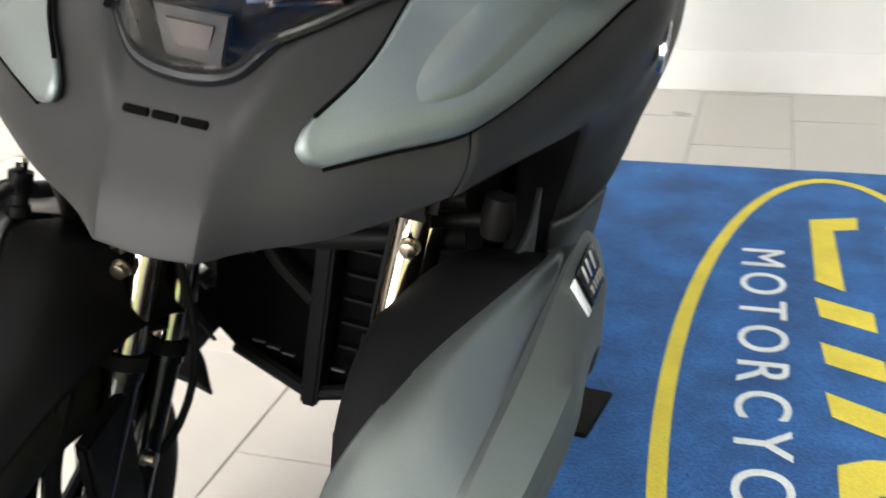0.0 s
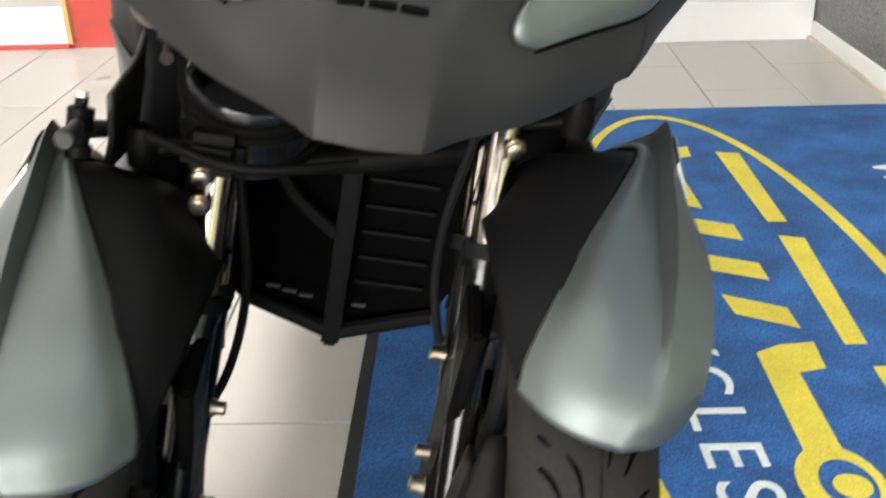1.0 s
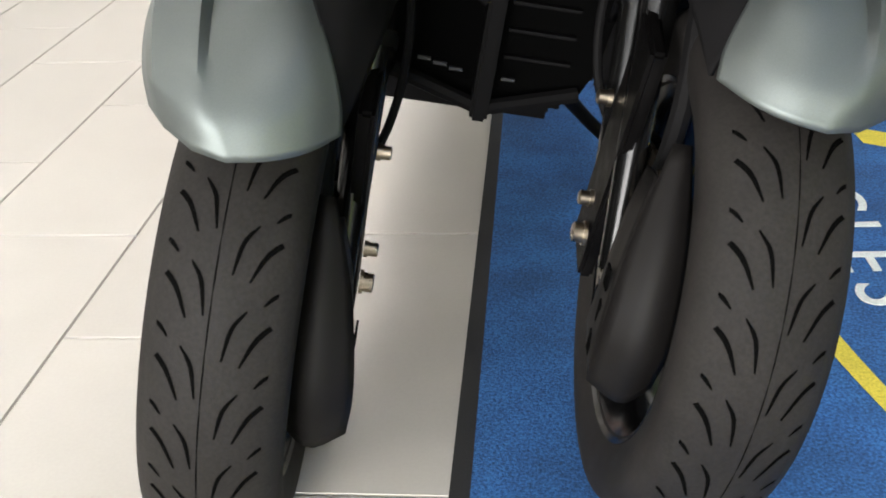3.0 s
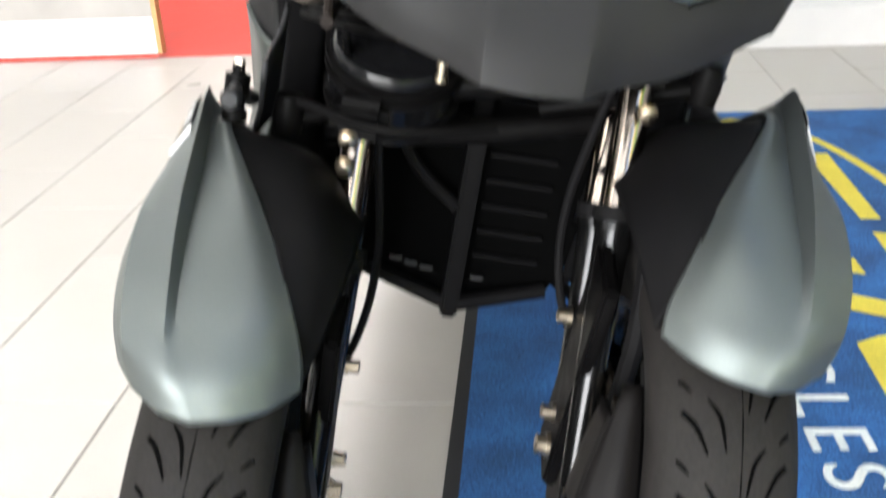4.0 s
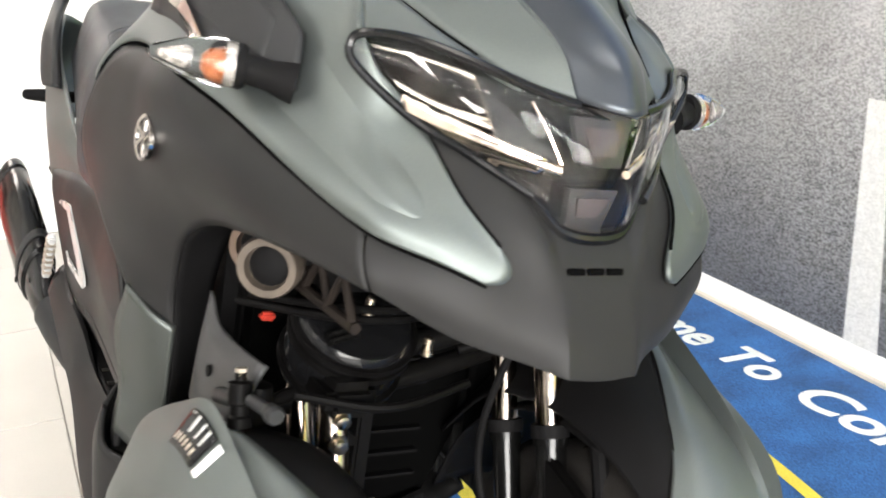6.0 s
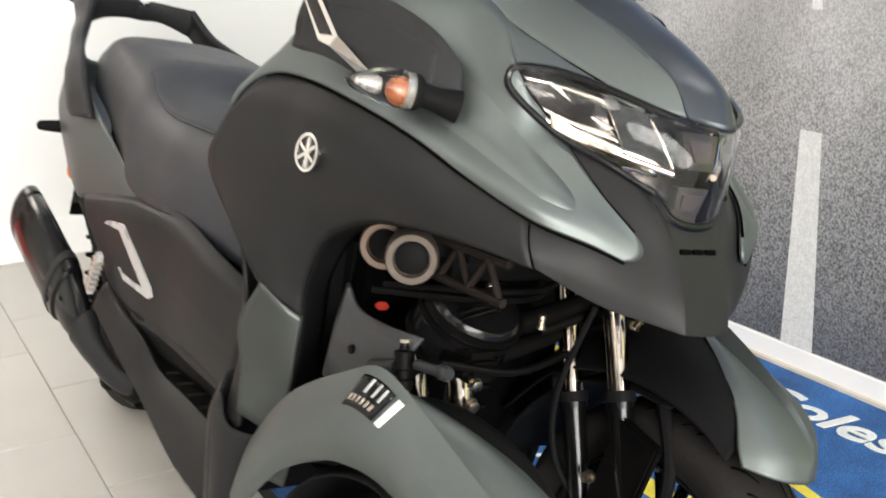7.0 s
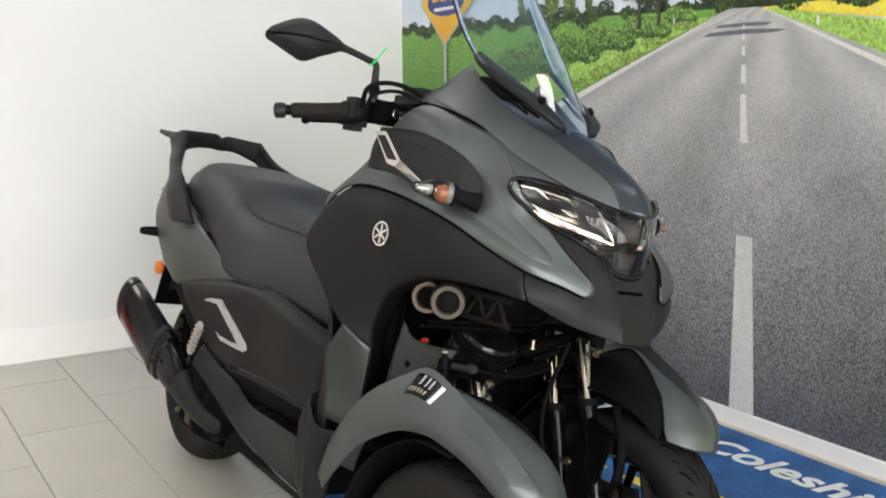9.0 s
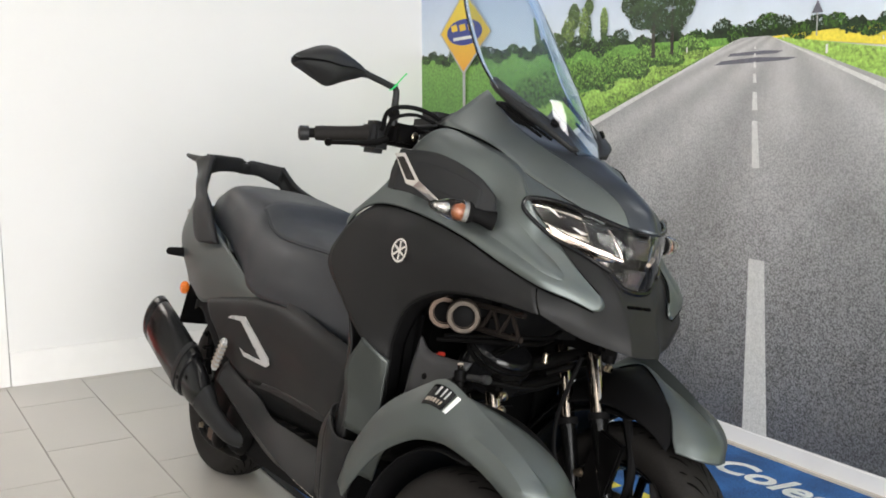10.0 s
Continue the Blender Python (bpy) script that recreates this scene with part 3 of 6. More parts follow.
# hedge along the left verge, shrinking towards the horizon
leaf_cloud("verge_tuft", [(1.72 + 0.13 * i, 1.365 - 0.053 * i, 0.10, 0.014 + 0.006 * i) for i in range(14)], 3600, 0.0055, 4.6, P_VERGE, 21)
poly("roadside_grass", [(1.62, 1.392), (2.25, 1.155), (Y1, 0.62), (Y1, 0.80), (2.9, 1.14), (2.3, 1.25), (1.75, 1.385)], 3, P_VERGE, mural)
blobs = []
for i in range(16):
    f = i / 15
    blobs.append((1.72 + 0.95 * f, 1.385 - 0.14 * f + 0.02 * math.sin(i * 2.1), 0.035 + 0.10 * f, 0.016 + 0.055 * f))
leaf_cloud("hedge", blobs, 4500, 0.0065, 4, P_HEDGE, 2)
leaf_cloud("hedge_light", [(y, z + 0.02, a, b) for y, z, a, b in blobs], 2600, 0.0048, 5, P_HEDGE2, 5)
for ty, tz, w in ((1.95, 1.365, 0.010), (1.857, 1.375, 0.008)):
    poly("trunk", [(ty + w, tz), (ty - w, tz), (ty - w * 0.6, tz + 0.16), (ty + w * 0.6, tz + 0.16)], 6, P_TRUNK, mural)
leaf_cloud("crown", [(2.00, 1.52, 0.08, 0.05), (1.93, 1.50, 0.06, 0.05), (2.06, 1.57, 0.06, 0.05), (1.95, 1.60, 0.10, 0.07), (2.03, 1.66, 0.08, 0.06), (1.93, 1.70, 0.09, 0.06)], 4200, 0.0052, 6, P_WOOD, 195)
leaf_cloud("crown", [(1.84, 1.49, 0.05, 0.04), (1.80, 1.55, 0.05, 0.05), (1.87, 1.60, 0.06, 0.06), (1.81, 1.64, 0.06, 0.06)], 2600, 0.0052, 6, P_WOOD, 186)
leaf_cloud("sunlit_tree", [(2.44, 1.48, 0.04, 0.05), (2.40, 1.55, 0.035, 0.05), (2.33, 1.50, 0.035, 0.06), (2.31, 1.58, 0.025, 0.03), (2.52, 1.46, 0.05, 0.03), (2.22, 1.50, 0.02, 0.06), (2.60, 1.50, 0.03, 0.06)], 3200, 0.0055, 5, P_LEAF, 9)
leaf_cloud("sunlit_tree", [(2.43, 1.50, 0.04, 0.05), (2.34, 1.52, 0.03, 0.06), (2.22, 1.52, 0.02, 0.05), (2.60, 1.53, 0.025, 0.05)], 900, 0.0045, 5.5, P_LEAF2, 10)
woods = []
for i in range(44):
    y = 3.55 - 0.062 * i
    if y < 1.62 or y > 2.15 or i % 2:
        woods.append((y, 1.425 + 0.018 * math.sin(i * 1.7) + (0.012 if 1.2 < y < 2.2 else 0), 0.045, 0.020 + 0.012 * math.sin(i * 2.9) ** 2))
leaf_cloud("far_wood", woods, 6500, 0.0055, 4.2, P_WOOD, 11)
leaf_cloud("far_wood_light", woods[::2], 1500, 0.0045, 5, P_HEDGE, 12)

# the road and its lines
poly("road", [(1.545, 1.412), (1.430, 1.412), (1.019, 1.264), (-2.3, 0.07), (Y1, 0.07), (Y1, 0.585)], 7, P_ROAD, mural)
poly("edge_line", [(1.56, 1.407), (1.575, 1.403), (2.30, 1.122), (Y1, 0.622), (Y1, 0.585), (2.25, 1.118)], 8, P_LINE, mural)
poly("edge_line", [(1.415, 1.406), (1.405, 1.404), (1.019, 1.247), (-1.7, 0.14), (-1.7, 0.08), (1.019, 1.229)], 8, P_LINE, mural)
poly("tree_shadow", [(1.585, 1.362), (1.45, 1.366), (1.375, 1.362), (1.40, 1.354), (1.60, 1.352)], 8, P_SHADE, mural)
poly("tree_shadow", [(1.625, 1.338), (1.48, 1.345), (1.32, 1.339), (1.36, 1.331), (1.655, 1.325)], 8, P_SHADE, mural)
for z0, z1, l0, r0, l1, r1 in ((0.074, 0.672, 1.482, 1.381, 1.481, 1.417), (0.980, 1.137, 1.480, 1.450, 1.487, 1.466), (1.172, 1.232, 1.487, 1.466, 1.488, 1.472), (1.262, 1.292, 1.488, 1.474, 1.488, 1.478), (1.312, 1.330, 1.488, 1.478, 1.488, 1.480), (1.345, 1.358, 1.488, 1.480, 1.488, 1.482), (1.372, 1.38, 1.487, 1.481, 1.487, 1.482)):
    poly("centre_dash", [(l0, z0), (r0, z0), (r1, z1), (l1, z1)], 9, P_LINE, mural)

# printed road sign
poly("sign_post", [(3.212, 0.95), (3.190, 0.95), (3.190, 1.42), (3.212, 1.42)], 8, P_GREY, mural)
poly("sign_board", [(3.203, 1.345), (2.964, 1.535), (3.19, 1.745), (3.412, 1.548)], 9, P_GREY, mural)
poly("sign_face", [(3.203, 1.358), (2.978, 1.536), (3.19, 1.732), (3.398, 1.548)], 10, P_YELLOW, mural)
poly("sign_oval", [(3.192 + 0.15 * math.cos(a), 1.545 + 0.062 * math.sin(a)) for a in [2 * math.pi * k / 28 for k in range(28)]], 11, P_BLUE, mural)
for y, w in ((3.27, 0.05), (3.20, 0.05), (3.125, 0.05)):
    poly("sign_bar", [(y + w / 2, 1.55), (y - w / 2, 1.555), (y - w / 2 + 0.012, 1.585), (y + w / 2 + 0.012, 1.58)], 12, P_YELLOW, mural)
poly("sign_line", [(3.285, 1.522), (3.12, 1.527), (3.12, 1.512), (3.285, 1.507)], 12, P_WHITE, mural)
poly("warning_sign", [(1.275, 1.47), (1.235, 1.47), (1.255, 1.508)], 8, P_SHADE, mural)
poly("warning_post", [(1.257, 1.40), (1.253, 1.40), (1.253, 1.47), (1.257, 1.47)], 8, P_GREY, mural)
for y, z, s in ((1.215, 1.345, 0.028), (1.78, 1.375, 0.02), (1.03, 1.375, 0.012), (1.375, 1.40, 0.01)):
    poly("marker_post", [(y + s * 0.14, z), (y - s * 0.14, z), (y - s * 0.14, z + s), (y + s * 0.14, z + s)], 10, P_WHITE, mural)

# ---------- the welcome mat ----------
MX0, MX1, MY0, MY1, MZ = -0.423, 1.067, -0.75, 2.973, 0.007
welcome_mat = tagged(new("welcome_mat"), "large blue carpet mat with yellow oval emblem and white lettering", "mat")
rb = random.Random(8)
bm = bmesh.new()
nx, ny = 60, 150
gv = [[bm.verts.new((MX0 + 0.024 + (MX1 - MX0 - 0.024) * i / nx, MY0 + (MY1 - MY0) * j / ny, MZ + rb.uniform(-0.0004, 0.0004))) for j in range(ny + 1)] for i in range(nx + 1)]
for i in range(nx):
    for j in range(ny):
        bm.faces.new((gv[i][j], gv[i + 1][j], gv[i + 1][j + 1], gv[i][j + 1]))
for line, in (([g[0] for g in gv],), ([g[-1] for g in gv],), (gv[0],), (gv[-1],)):
    low = [bm.verts.new((v.co.x, v.co.y, 0.0)) for v in line]
    for k in range(len(line) - 1):
        bm.faces.new((line[k], line[k + 1], low[k + 1], low[k]))
part("carpet", bm, CARPET, welcome_mat)
box("border", MX0, MX0 + 0.027, MY0, MY1, 0.0, 0.0055, MATEDGE, welcome_mat, "black rubber border", bevel=0.002)
bm = bmesh.new()
ring = []
for k in range(120):
    a = 2 * math.pi * k / 120
    c, s = math.cos(a), math.sin(a)
    ring.append([bm.verts.new((0.309 + c * (0.318 + d), 1.744 + s * (1.144 + d), MZ + 0.0012)) for d in (-0.016, 0.016)])
for k in range(120):
    a, b = ring[k], ring[(k + 1) % 120]
    bm.faces.new((a[0], a[1], b[1], b[0]))
part("oval", bm, CARPET_Y, welcome_mat, "yellow oval outline")


def inlay(pts, material, z=0.0016):
    bm = bmesh.new()
    bm.faces.new([bm.verts.new((x, y, MZ + z)) for x, y in pts])
    bmesh.ops.triangulate(bm, faces=bm.faces)
    return part("emblem_bar", bm, material, welcome_mat, smooth=False)


inlay([(0.255, 2.586), (0.369, 2.622), (0.364, 2.541), (0.309, 2.523), (0.319, 2.179), (0.260, 2.222)], CARPET_Y)
inlay([(0.257, 2.139), (0.369, 2.086), (0.370, 1.999), (0.265, 2.050)], CARPET_Y)
inlay([(0.262, 1.939), (0.373, 1.886), (0.375, 1.806), (0.269, 1.855)], CARPET_Y)
inlay([(0.265, 1.751), (0.376, 1.691), (0.379, 1.610), (0.273, 1.670)], CARPET_Y)
inlay([(0.276, 1.527), (0.323, 1.554), (0.387, 1.562), (0.381, 1.473), (0.332, 1.460), (0.332, 1.225), (0.273, 1.225)], CARPET_Y)
inlay([(0.434, 2.572), (0.494, 2.559), (0.492, 2.097), (0.448, 2.099)], CARPET_Y)
inlay([(0.451, 2.023), (0.504, 2.007), (0.479, 1.551), (0.439, 1.551)], CARPET_Y)
inlay([(0.461, 1.477), (0.501, 1.477), (0.491, 1.097), (0.411, 0.943), (0.386, 0.995), (0.451, 1.118)], CARPET_Y)
inlay([(0.305 + 0.064 * math.cos(a), 1.159 + 0.095 * math.sin(a)) for a in [2 * math.pi * k / 24 for k in range(24)]], CARPET_Y, 0.0022)
inlay([(0.313 + 0.040 * math.cos(a), 1.159 + 0.058 * math.sin(a)) for a in [2 * math.pi * k / 24 for k in range(24)]], CARPET, 0.0030)
inlay([(0.317 + 0.028 * math.cos(a), 1.154 + 0.028 * math.sin(a)) for a in [2 * math.pi * k / 24 for k in range(24)]], CARPET_Y, 0.0038)
DOWN = Matrix(((0, 1, 0, 0), (-1, 0, 0, 0), (0, 0, 1, 0), (0, 0, 0, 1)))
words("letter", "MOTORCYCLES", Matrix.Translation((0.101, 2.370, MZ + 0.0016)) @ pose(0, 0, 0, 0, 0, 1.0) @ DOWN, 1.260, 0.098, CARPET_W, welcome_mat, "white woven lettering", spacing=1.32)
for text, y, length in (("Welcome", 2.46, 0.600), ("To", 1.797, 0.180), ("Coleshill", 1.535, 0.660)):
    words("letter", text, Matrix.Translation((0.806 + 0.040 * (2.46 - y), y, MZ + 0.0016)) @ pose(0, 0, 0, 0, 0, 2.0) @ DOWN, length, 0.112, CARPET_W, welcome_mat, "white woven lettering", shear=0.15, bold=0.02)


# ---------- the three-wheeled scooter ----------
GUIDE = mat("guide_core", (0.036, 0.030, 0.029), 0.5, spec=0.04)
# Its own axes: x to its left, y to its rear, z up; the front axle is at y = 0. It leans on its side stand.
LEAN, HALF_TRACK, WHEELBASE = 11.5, 0.23, 1.57
scooter = tagged(new("scooter"), "matte grey-green three-wheeled scooter leaning on its side stand", "scooter")
scooter.matrix_world = Matrix.Translation((-0.444, 0.771, 0.0)) @ pose(0, 0, 0, 0, LEAN, 4.0)
SHIFT = HALF_TRACK * math.tan(radians(LEAN))


def wheel_side(s, inward=0.0):
    """The tilting linkage lets each front wheel stand on the floor; both are steered a little."""
    return Matrix.Translation((s * HALF_TRACK - inward, 0, s * SHIFT)) @ pose(0, 0, 0, 0, 0, -0.5) @ Matrix.Translation((-s * HALF_TRACK, 0, 0))


def ease(f):
    f = max(0.0, min(1.0, f))
    return f * f * (3 - 2 * f)


def both(f):
    for s in (-1, 1):
        f(s)


TYRE = [(0.178, -0.048), (0.186, -0.052), (0.205, -0.060), (0.225, -0.0625), (0.240, -0.059), (0.251, -0.046), (0.258, -0.030), (0.2615, -0.014), (0.2625, 0.0),
        (0.2615, 0.014), (0.258, 0.030), (0.251, 0.046), (0.240, 0.059), (0.225, 0.0625), (0.205, 0.060), (0.186, 0.052), (0.178, 0.048)]


def tread_radius(l, prof):
    l = abs(l)
    pts = sorted((h, r) for r, h in prof if h >= 0)
    for (h0, r0), (h1, r1) in zip(pts, pts[1:]):
        if h0 <= l <= h1 and h1 > h0:
            return r0 + (r1 - r0) * (l - h0) / (h1 - h0)
    return pts[-1][1]


def slit(bm, path, width, prof, c, lift=0.0006):
    """A narrow dark cut along (angle, lateral) points on the tread."""
    pts = catmull([(a, l, 0) for a, l in path], 9)
    vs = []
    for i, p in enumerate(pts):
        q = pts[min(i + 1, 8)] - pts[max(i - 1, 0)]
        d = Vector((q.x * 0.262, q.y)).normalized()
        w = width * math.sin(math.pi * (0.12 + 0.76 * i / 8))
        row = []
        for k in (-0.5, 0.5):
            a, l = p.x - d.y * w * k / 0.262, p.y + d.x * w * k
            r = tread_radius(l, prof) + lift
            row.append(bm.verts.new(c + Vector((l, -r * math.cos(a), r * math.sin(a)))))
        vs.append(row)
    for a, b in zip(vs, vs[1:]):
        bm.faces.new((a[0], a[1], b[1], b[0]))


def make_wheel(name, s, cx, cy, cz, scale, parent, disc_side):
    c = Vector((cx, cy, cz))
    prof = [(r * scale, h * (1.0 if scale < 1.02 else 1.12)) for r, h in TYRE]
    m = axis(c, (1, 0, 0))
    k = scale
    rim = part(name, lathe_bm([(0.176 * k, -0.046), (0.186 * k, -0.053), (0.188 * k, -0.05), (0.176 * k, -0.040), (0.166 * k, -0.02), (0.166 * k, 0.02), (0.176 * k, 0.040), (0.188 * k, 0.05), (0.186 * k, 0.053), (0.176 * k, 0.046), (0.160 * k, 0.024), (0.160 * k, -0.024)], m, 48, closed=True), GLOSS, parent, "gloss black cast wheel")
    part("tyre", lathe_bm(prof, m, 72, closed=True), RUBBER, rim, "black rubber tyre with curved tread cuts")
    bm = bmesh.new()
    n = 24
    for i in range(n):
        a = 2 * math.pi * i / n
        for sd in (-1, 1):
            o = a + (0.13 if sd > 0 else 0)
            slit(bm, [(o + 0.085, sd * 0.055), (o + 0.060, sd * 0.045), (o + 0.010, sd * 0.033), (o - 0.075, sd * 0.023)], 0.0046, prof, c)
            slit(bm, [(o + 0.165, sd * 0.050), (o + 0.150, sd * 0.043), (o + 0.120, sd * 0.036)], 0.0036, prof, c)
            slit(bm, [(o + 0.100, sd * 0.024), (o + 0.040, sd * 0.014), (o - 0.060, sd * 0.009)], 0.0036, prof, c)
    for i in range(36):
        slit(bm, [(2 * math.pi * (i + f) / 36, -0.004 * disc_side) for f in (0.0, 0.35, 0.7, 1.05)], 0.0012, prof, c, 0.0004)
    part("tread_cut", bm, GROOVE, rim, "dark curved cuts in the tread")
    lathe("hub", [(0, -0.035), (0.030, -0.035), (0.034, -0.028), (0.034, 0.028), (0.030, 0.035), (0, 0.035)], m, GLOSS, rim, n=24)
    for i in range(5):
        a = 2 * math.pi * i / 5 + 0.35
        bm = bmesh.new()
        for da in (-0.16, 0.16):
            p = [c + Vector((0, -rr * math.cos(a + t), rr * math.sin(a + t))) for rr, t in ((0.028, 0), (0.09 * k, da * 0.55), (0.168 * k, da))]
            tube_bm(p, [0.013, 0.009, 0.010], 8, 5, bm)
        part("spoke", bm, GLOSS, rim)
    if disc_side:
        x = disc_side * 0.062
        md = axis(c + Vector((x, 0, 0)), (1, 0, 0))
        disc = part("brake_disc", lathe_bm([(0.072, -0.002), (0.120, -0.002), (0.120, 0.002), (0.072, 0.002)], md, 48, closed=True), STEEL, rim, "steel brake disc with drilled holes")
        bm = bmesh.new()
        for j in range(24):
            for rr, o in ((0.085, 0), (0.098, 0.13), (0.111, 0.05)):
                a = 2 * math.pi * j / 24 + o
                lathe_bm([(0, -0.0024), (0.004, -0.0024), (0.004, 0.0024), (0, 0.0024)], axis(c + Vector((x, -rr * math.cos(a), rr * math.sin(a))), (1, 0, 0)), 8, bm=bm)
        part("drilled_hole", bm, GROOVE, rim)
        part("disc_carrier", lathe_bm([(0.03, -0.004), (0.074, -0.003), (0.074, 0.003), (0.03, 0.004)], md, 24, closed=True), GLOSS, rim)
    return rim


def front_leg(s):
    """Wheel, fender and double fork of one side."""
    G = wheel_side(s, -0.012 * s)
    w = make_wheel("front_wheel", s, s * HALF_TRACK, 0.0, 0.2625, 1.0, scooter, -s)
    w.matrix_local = wheel_side(s, 0.017 if s > 0 else -0.017)
    H = Matrix.Translation((0, 0.010 + s * 0.015, -s * 0.008)) @ wheel_side(s, 0.0 if s > 0 else -0.008)

    def put(ob):
        ob.matrix_local = G
        return ob

    def put_f(ob):
        ob.matrix_local = H
        return ob

    def ring(pts, lift=0.0):
        return [(s * a, -(r + lift) * math.cos(radians(f)), 0.2625 + (r + lift) * math.sin(radians(f))) for a, r, f in pts]

    outer = [ring([(0.144, 0.304, 55.5), (0.165, 0.315, 51), (0.190, 0.321, 48.5), (0.220, 0.323, 47.3), (0.245, 0.321, 48.5), (0.270, 0.312, 52), (0.290, 0.296, 57)]),
             ring([(0.148, 0.314, 60), (0.168, 0.331, 57), (0.196, 0.339, 54.5), (0.236, 0.341, 53), (0.246, 0.342, 53.5), (0.282, 0.331, 57), (0.302, 0.300, 63)]),
             ring([(0.165, 0.335, 67), (0.186, 0.347, 66), (0.212, 0.349, 64), (0.249, 0.343, 63), (0.257, 0.350, 64), (0.294, 0.339, 66), (0.311, 0.302, 71)]),
             ring([(0.196, 0.353, 78), (0.213, 0.359, 78), (0.232, 0.354, 77), (0.260, 0.345, 77), (0.269, 0.361, 77), (0.305, 0.340, 80), (0.317, 0.302, 81)]),
             ring([(0.234, 0.373, 90), (0.245, 0.375, 90), (0.256, 0.367, 90), (0.268, 0.361, 90), (0.277, 0.386, 90), (0.304, 0.350, 93), (0.316, 0.303, 92)]),
             ring([(0.258, 0.388, 99), (0.264, 0.389, 99), (0.271, 0.384, 99), (0.277, 0.385, 99), (0.284, 0.415, 100), (0.309, 0.368, 104), (0.318, 0.304, 103)]),
             ring([(0.256, 0.384, 108), (0.264, 0.388, 108), (0.274, 0.392, 108), (0.284, 0.400, 108), (0.292, 0.408, 109), (0.314, 0.366, 113), (0.322, 0.305, 113)]),
             ring([(0.250, 0.378, 125), (0.262, 0.388, 125), (0.276, 0.396, 126), (0.290, 0.402, 127), (0.302, 0.402, 128), (0.317, 0.368, 130), (0.326, 0.310, 132)]),
             ring([(0.240, 0.376, 147), (0.256, 0.392, 147), (0.272, 0.402, 147), (0.287, 0.406, 148), (0.299, 0.405, 148), (0.319, 0.374, 149), (0.326, 0.322, 151)]),
             ring([(0.232, 0.379, 160), (0.250, 0.397, 160), (0.266, 0.407, 160), (0.282, 0.411, 160), (0.294, 0.409, 160), (0.311, 0.384, 161), (0.318, 0.345, 162)])]
    fender = put_f(creased("front_fender", outer, [3, 4, 5], GREEN, scooter, "matte grey-green front fender with a raised ridge", nu=56, nv=44, thick=0.004))
    inner = [ring([(0.146, 0.286, 59), (0.147, 0.296, 59.5), (0.150, 0.305, 60)]),
             ring([(0.134, 0.296, 68), (0.150, 0.322, 68), (0.170, 0.338, 68)]),
             ring([(0.126, 0.300, 79), (0.156, 0.340, 79), (0.199, 0.353, 79)]),
             ring([(0.122, 0.302, 91), (0.168, 0.356, 91), (0.238, 0.371, 91)]),
             ring([(0.122, 0.304, 103), (0.175, 0.362, 103), (0.260, 0.384, 101)]),
             ring([(0.124, 0.310, 122), (0.180, 0.360, 122), (0.254, 0.376, 122)]),
             ring([(0.135, 0.320, 150), (0.180, 0.355, 150), (0.240, 0.373, 150)])]
    put_f(sheet("inner_fender", inner, BLACK, scooter, "black plastic inner fender", nu=36, nv=16, thick=0.004))
    liner = [ring([(0.135, 0.288, f), (0.175, 0.297, f), (0.225, 0.300, f), (0.275, 0.296, f), (0.305, 0.286, f)]) for f in (80, 102, 124, 145, 164)]
    put_f(sheet("splash_liner", liner, BLACK, scooter, "black splash liner over the tyre", nu=24, nv=10, thick=0.003))
    tube("lip", [r[0] for r in outer[1:7]], 0.0018, BLACK, fender, n=6)
    # badge and reflective stripe behind the ridge
    face, hub = [r[4:6] for r in outer], (s * 0.23, 0, 0.2625)
    sheet("stripe", surface_patch(face, 4.20, 4.33, 0.20, 0.97, 0.0032, 4, 5, hub), WHITE_TAPE, fender, "white reflective stripe", nu=4, nv=6, thick=0.002)
    badge = sheet("badge", surface_patch(face, 4.42, 5.32, 0.20, 0.97, 0.0030, 8, 5, hub), GLOSS, fender, "black badge with pale lettering bars", nu=10, nv=6, thick=0.002)
    for u in (4.56, 4.68, 4.80, 4.92, 5.04, 5.16):
        sheet("badge_bar", surface_patch(face, u, u + 0.06, 0.68, 0.84, 0.0046, 3, 3, hub), ALLOY, badge, nu=3, nv=3, thick=0.001)
    for u, w in ((4.54, 0.05), (4.70, 0.05), (4.90, 0.08)):
        sheet("badge_bar", surface_patch(face, u, u + w, 0.24, 0.58, 0.0046, 3, 3, hub), SILVER, badge, nu=3, nv=3, thick=0.001)
    # double fork on the inner side
    rake = 0.36
    for y0, z0, nm in ((0.060, 0.525, "fork_tube"), (0.150, 0.492, "fork_tube")):
        a = 0.119
        top, mid, low = (s * a, y0 + rake * 0.16, z0 + 0.16), (s * a, y0, z0), (s * a, y0 - rake * 0.26, z0 - 0.26)
        put(tube(nm, [top, mid], 0.0165, FORKCHROME, scooter, "polished fork tube", n=20))
        leg = put(tube("fork_leg", [mid, (s * a, y0 - rake * 0.015, z0 - 0.015), (s * a, y0 - rake * 0.03, z0 - 0.03), low], [0.021, 0.021, 0.018, 0.013], ENAMEL, scooter, "gloss black fork leg", n=16, seg=3))
        tube("dust_seal", [(s * a, y0 + rake * 0.008, z0 + 0.008), (s * a, y0 - rake * 0.006, z0 - 0.006)], 0.023, BLACK, leg, n=20)
    yoke = put(part("fork_casting", box_bm(s * 0.112 - 0.008, s * 0.112 + 0.008, 0.005, 0.085, 0.215, 0.50, 0.004, Matrix.Translation((0, 0.045, 0.34)) @ pose(0, 0, 0, 15, 0, 0) @ Matrix.Translation((0, -0.045, -0.34))), CASTING, scooter, "black fork casting with bolt bosses"))
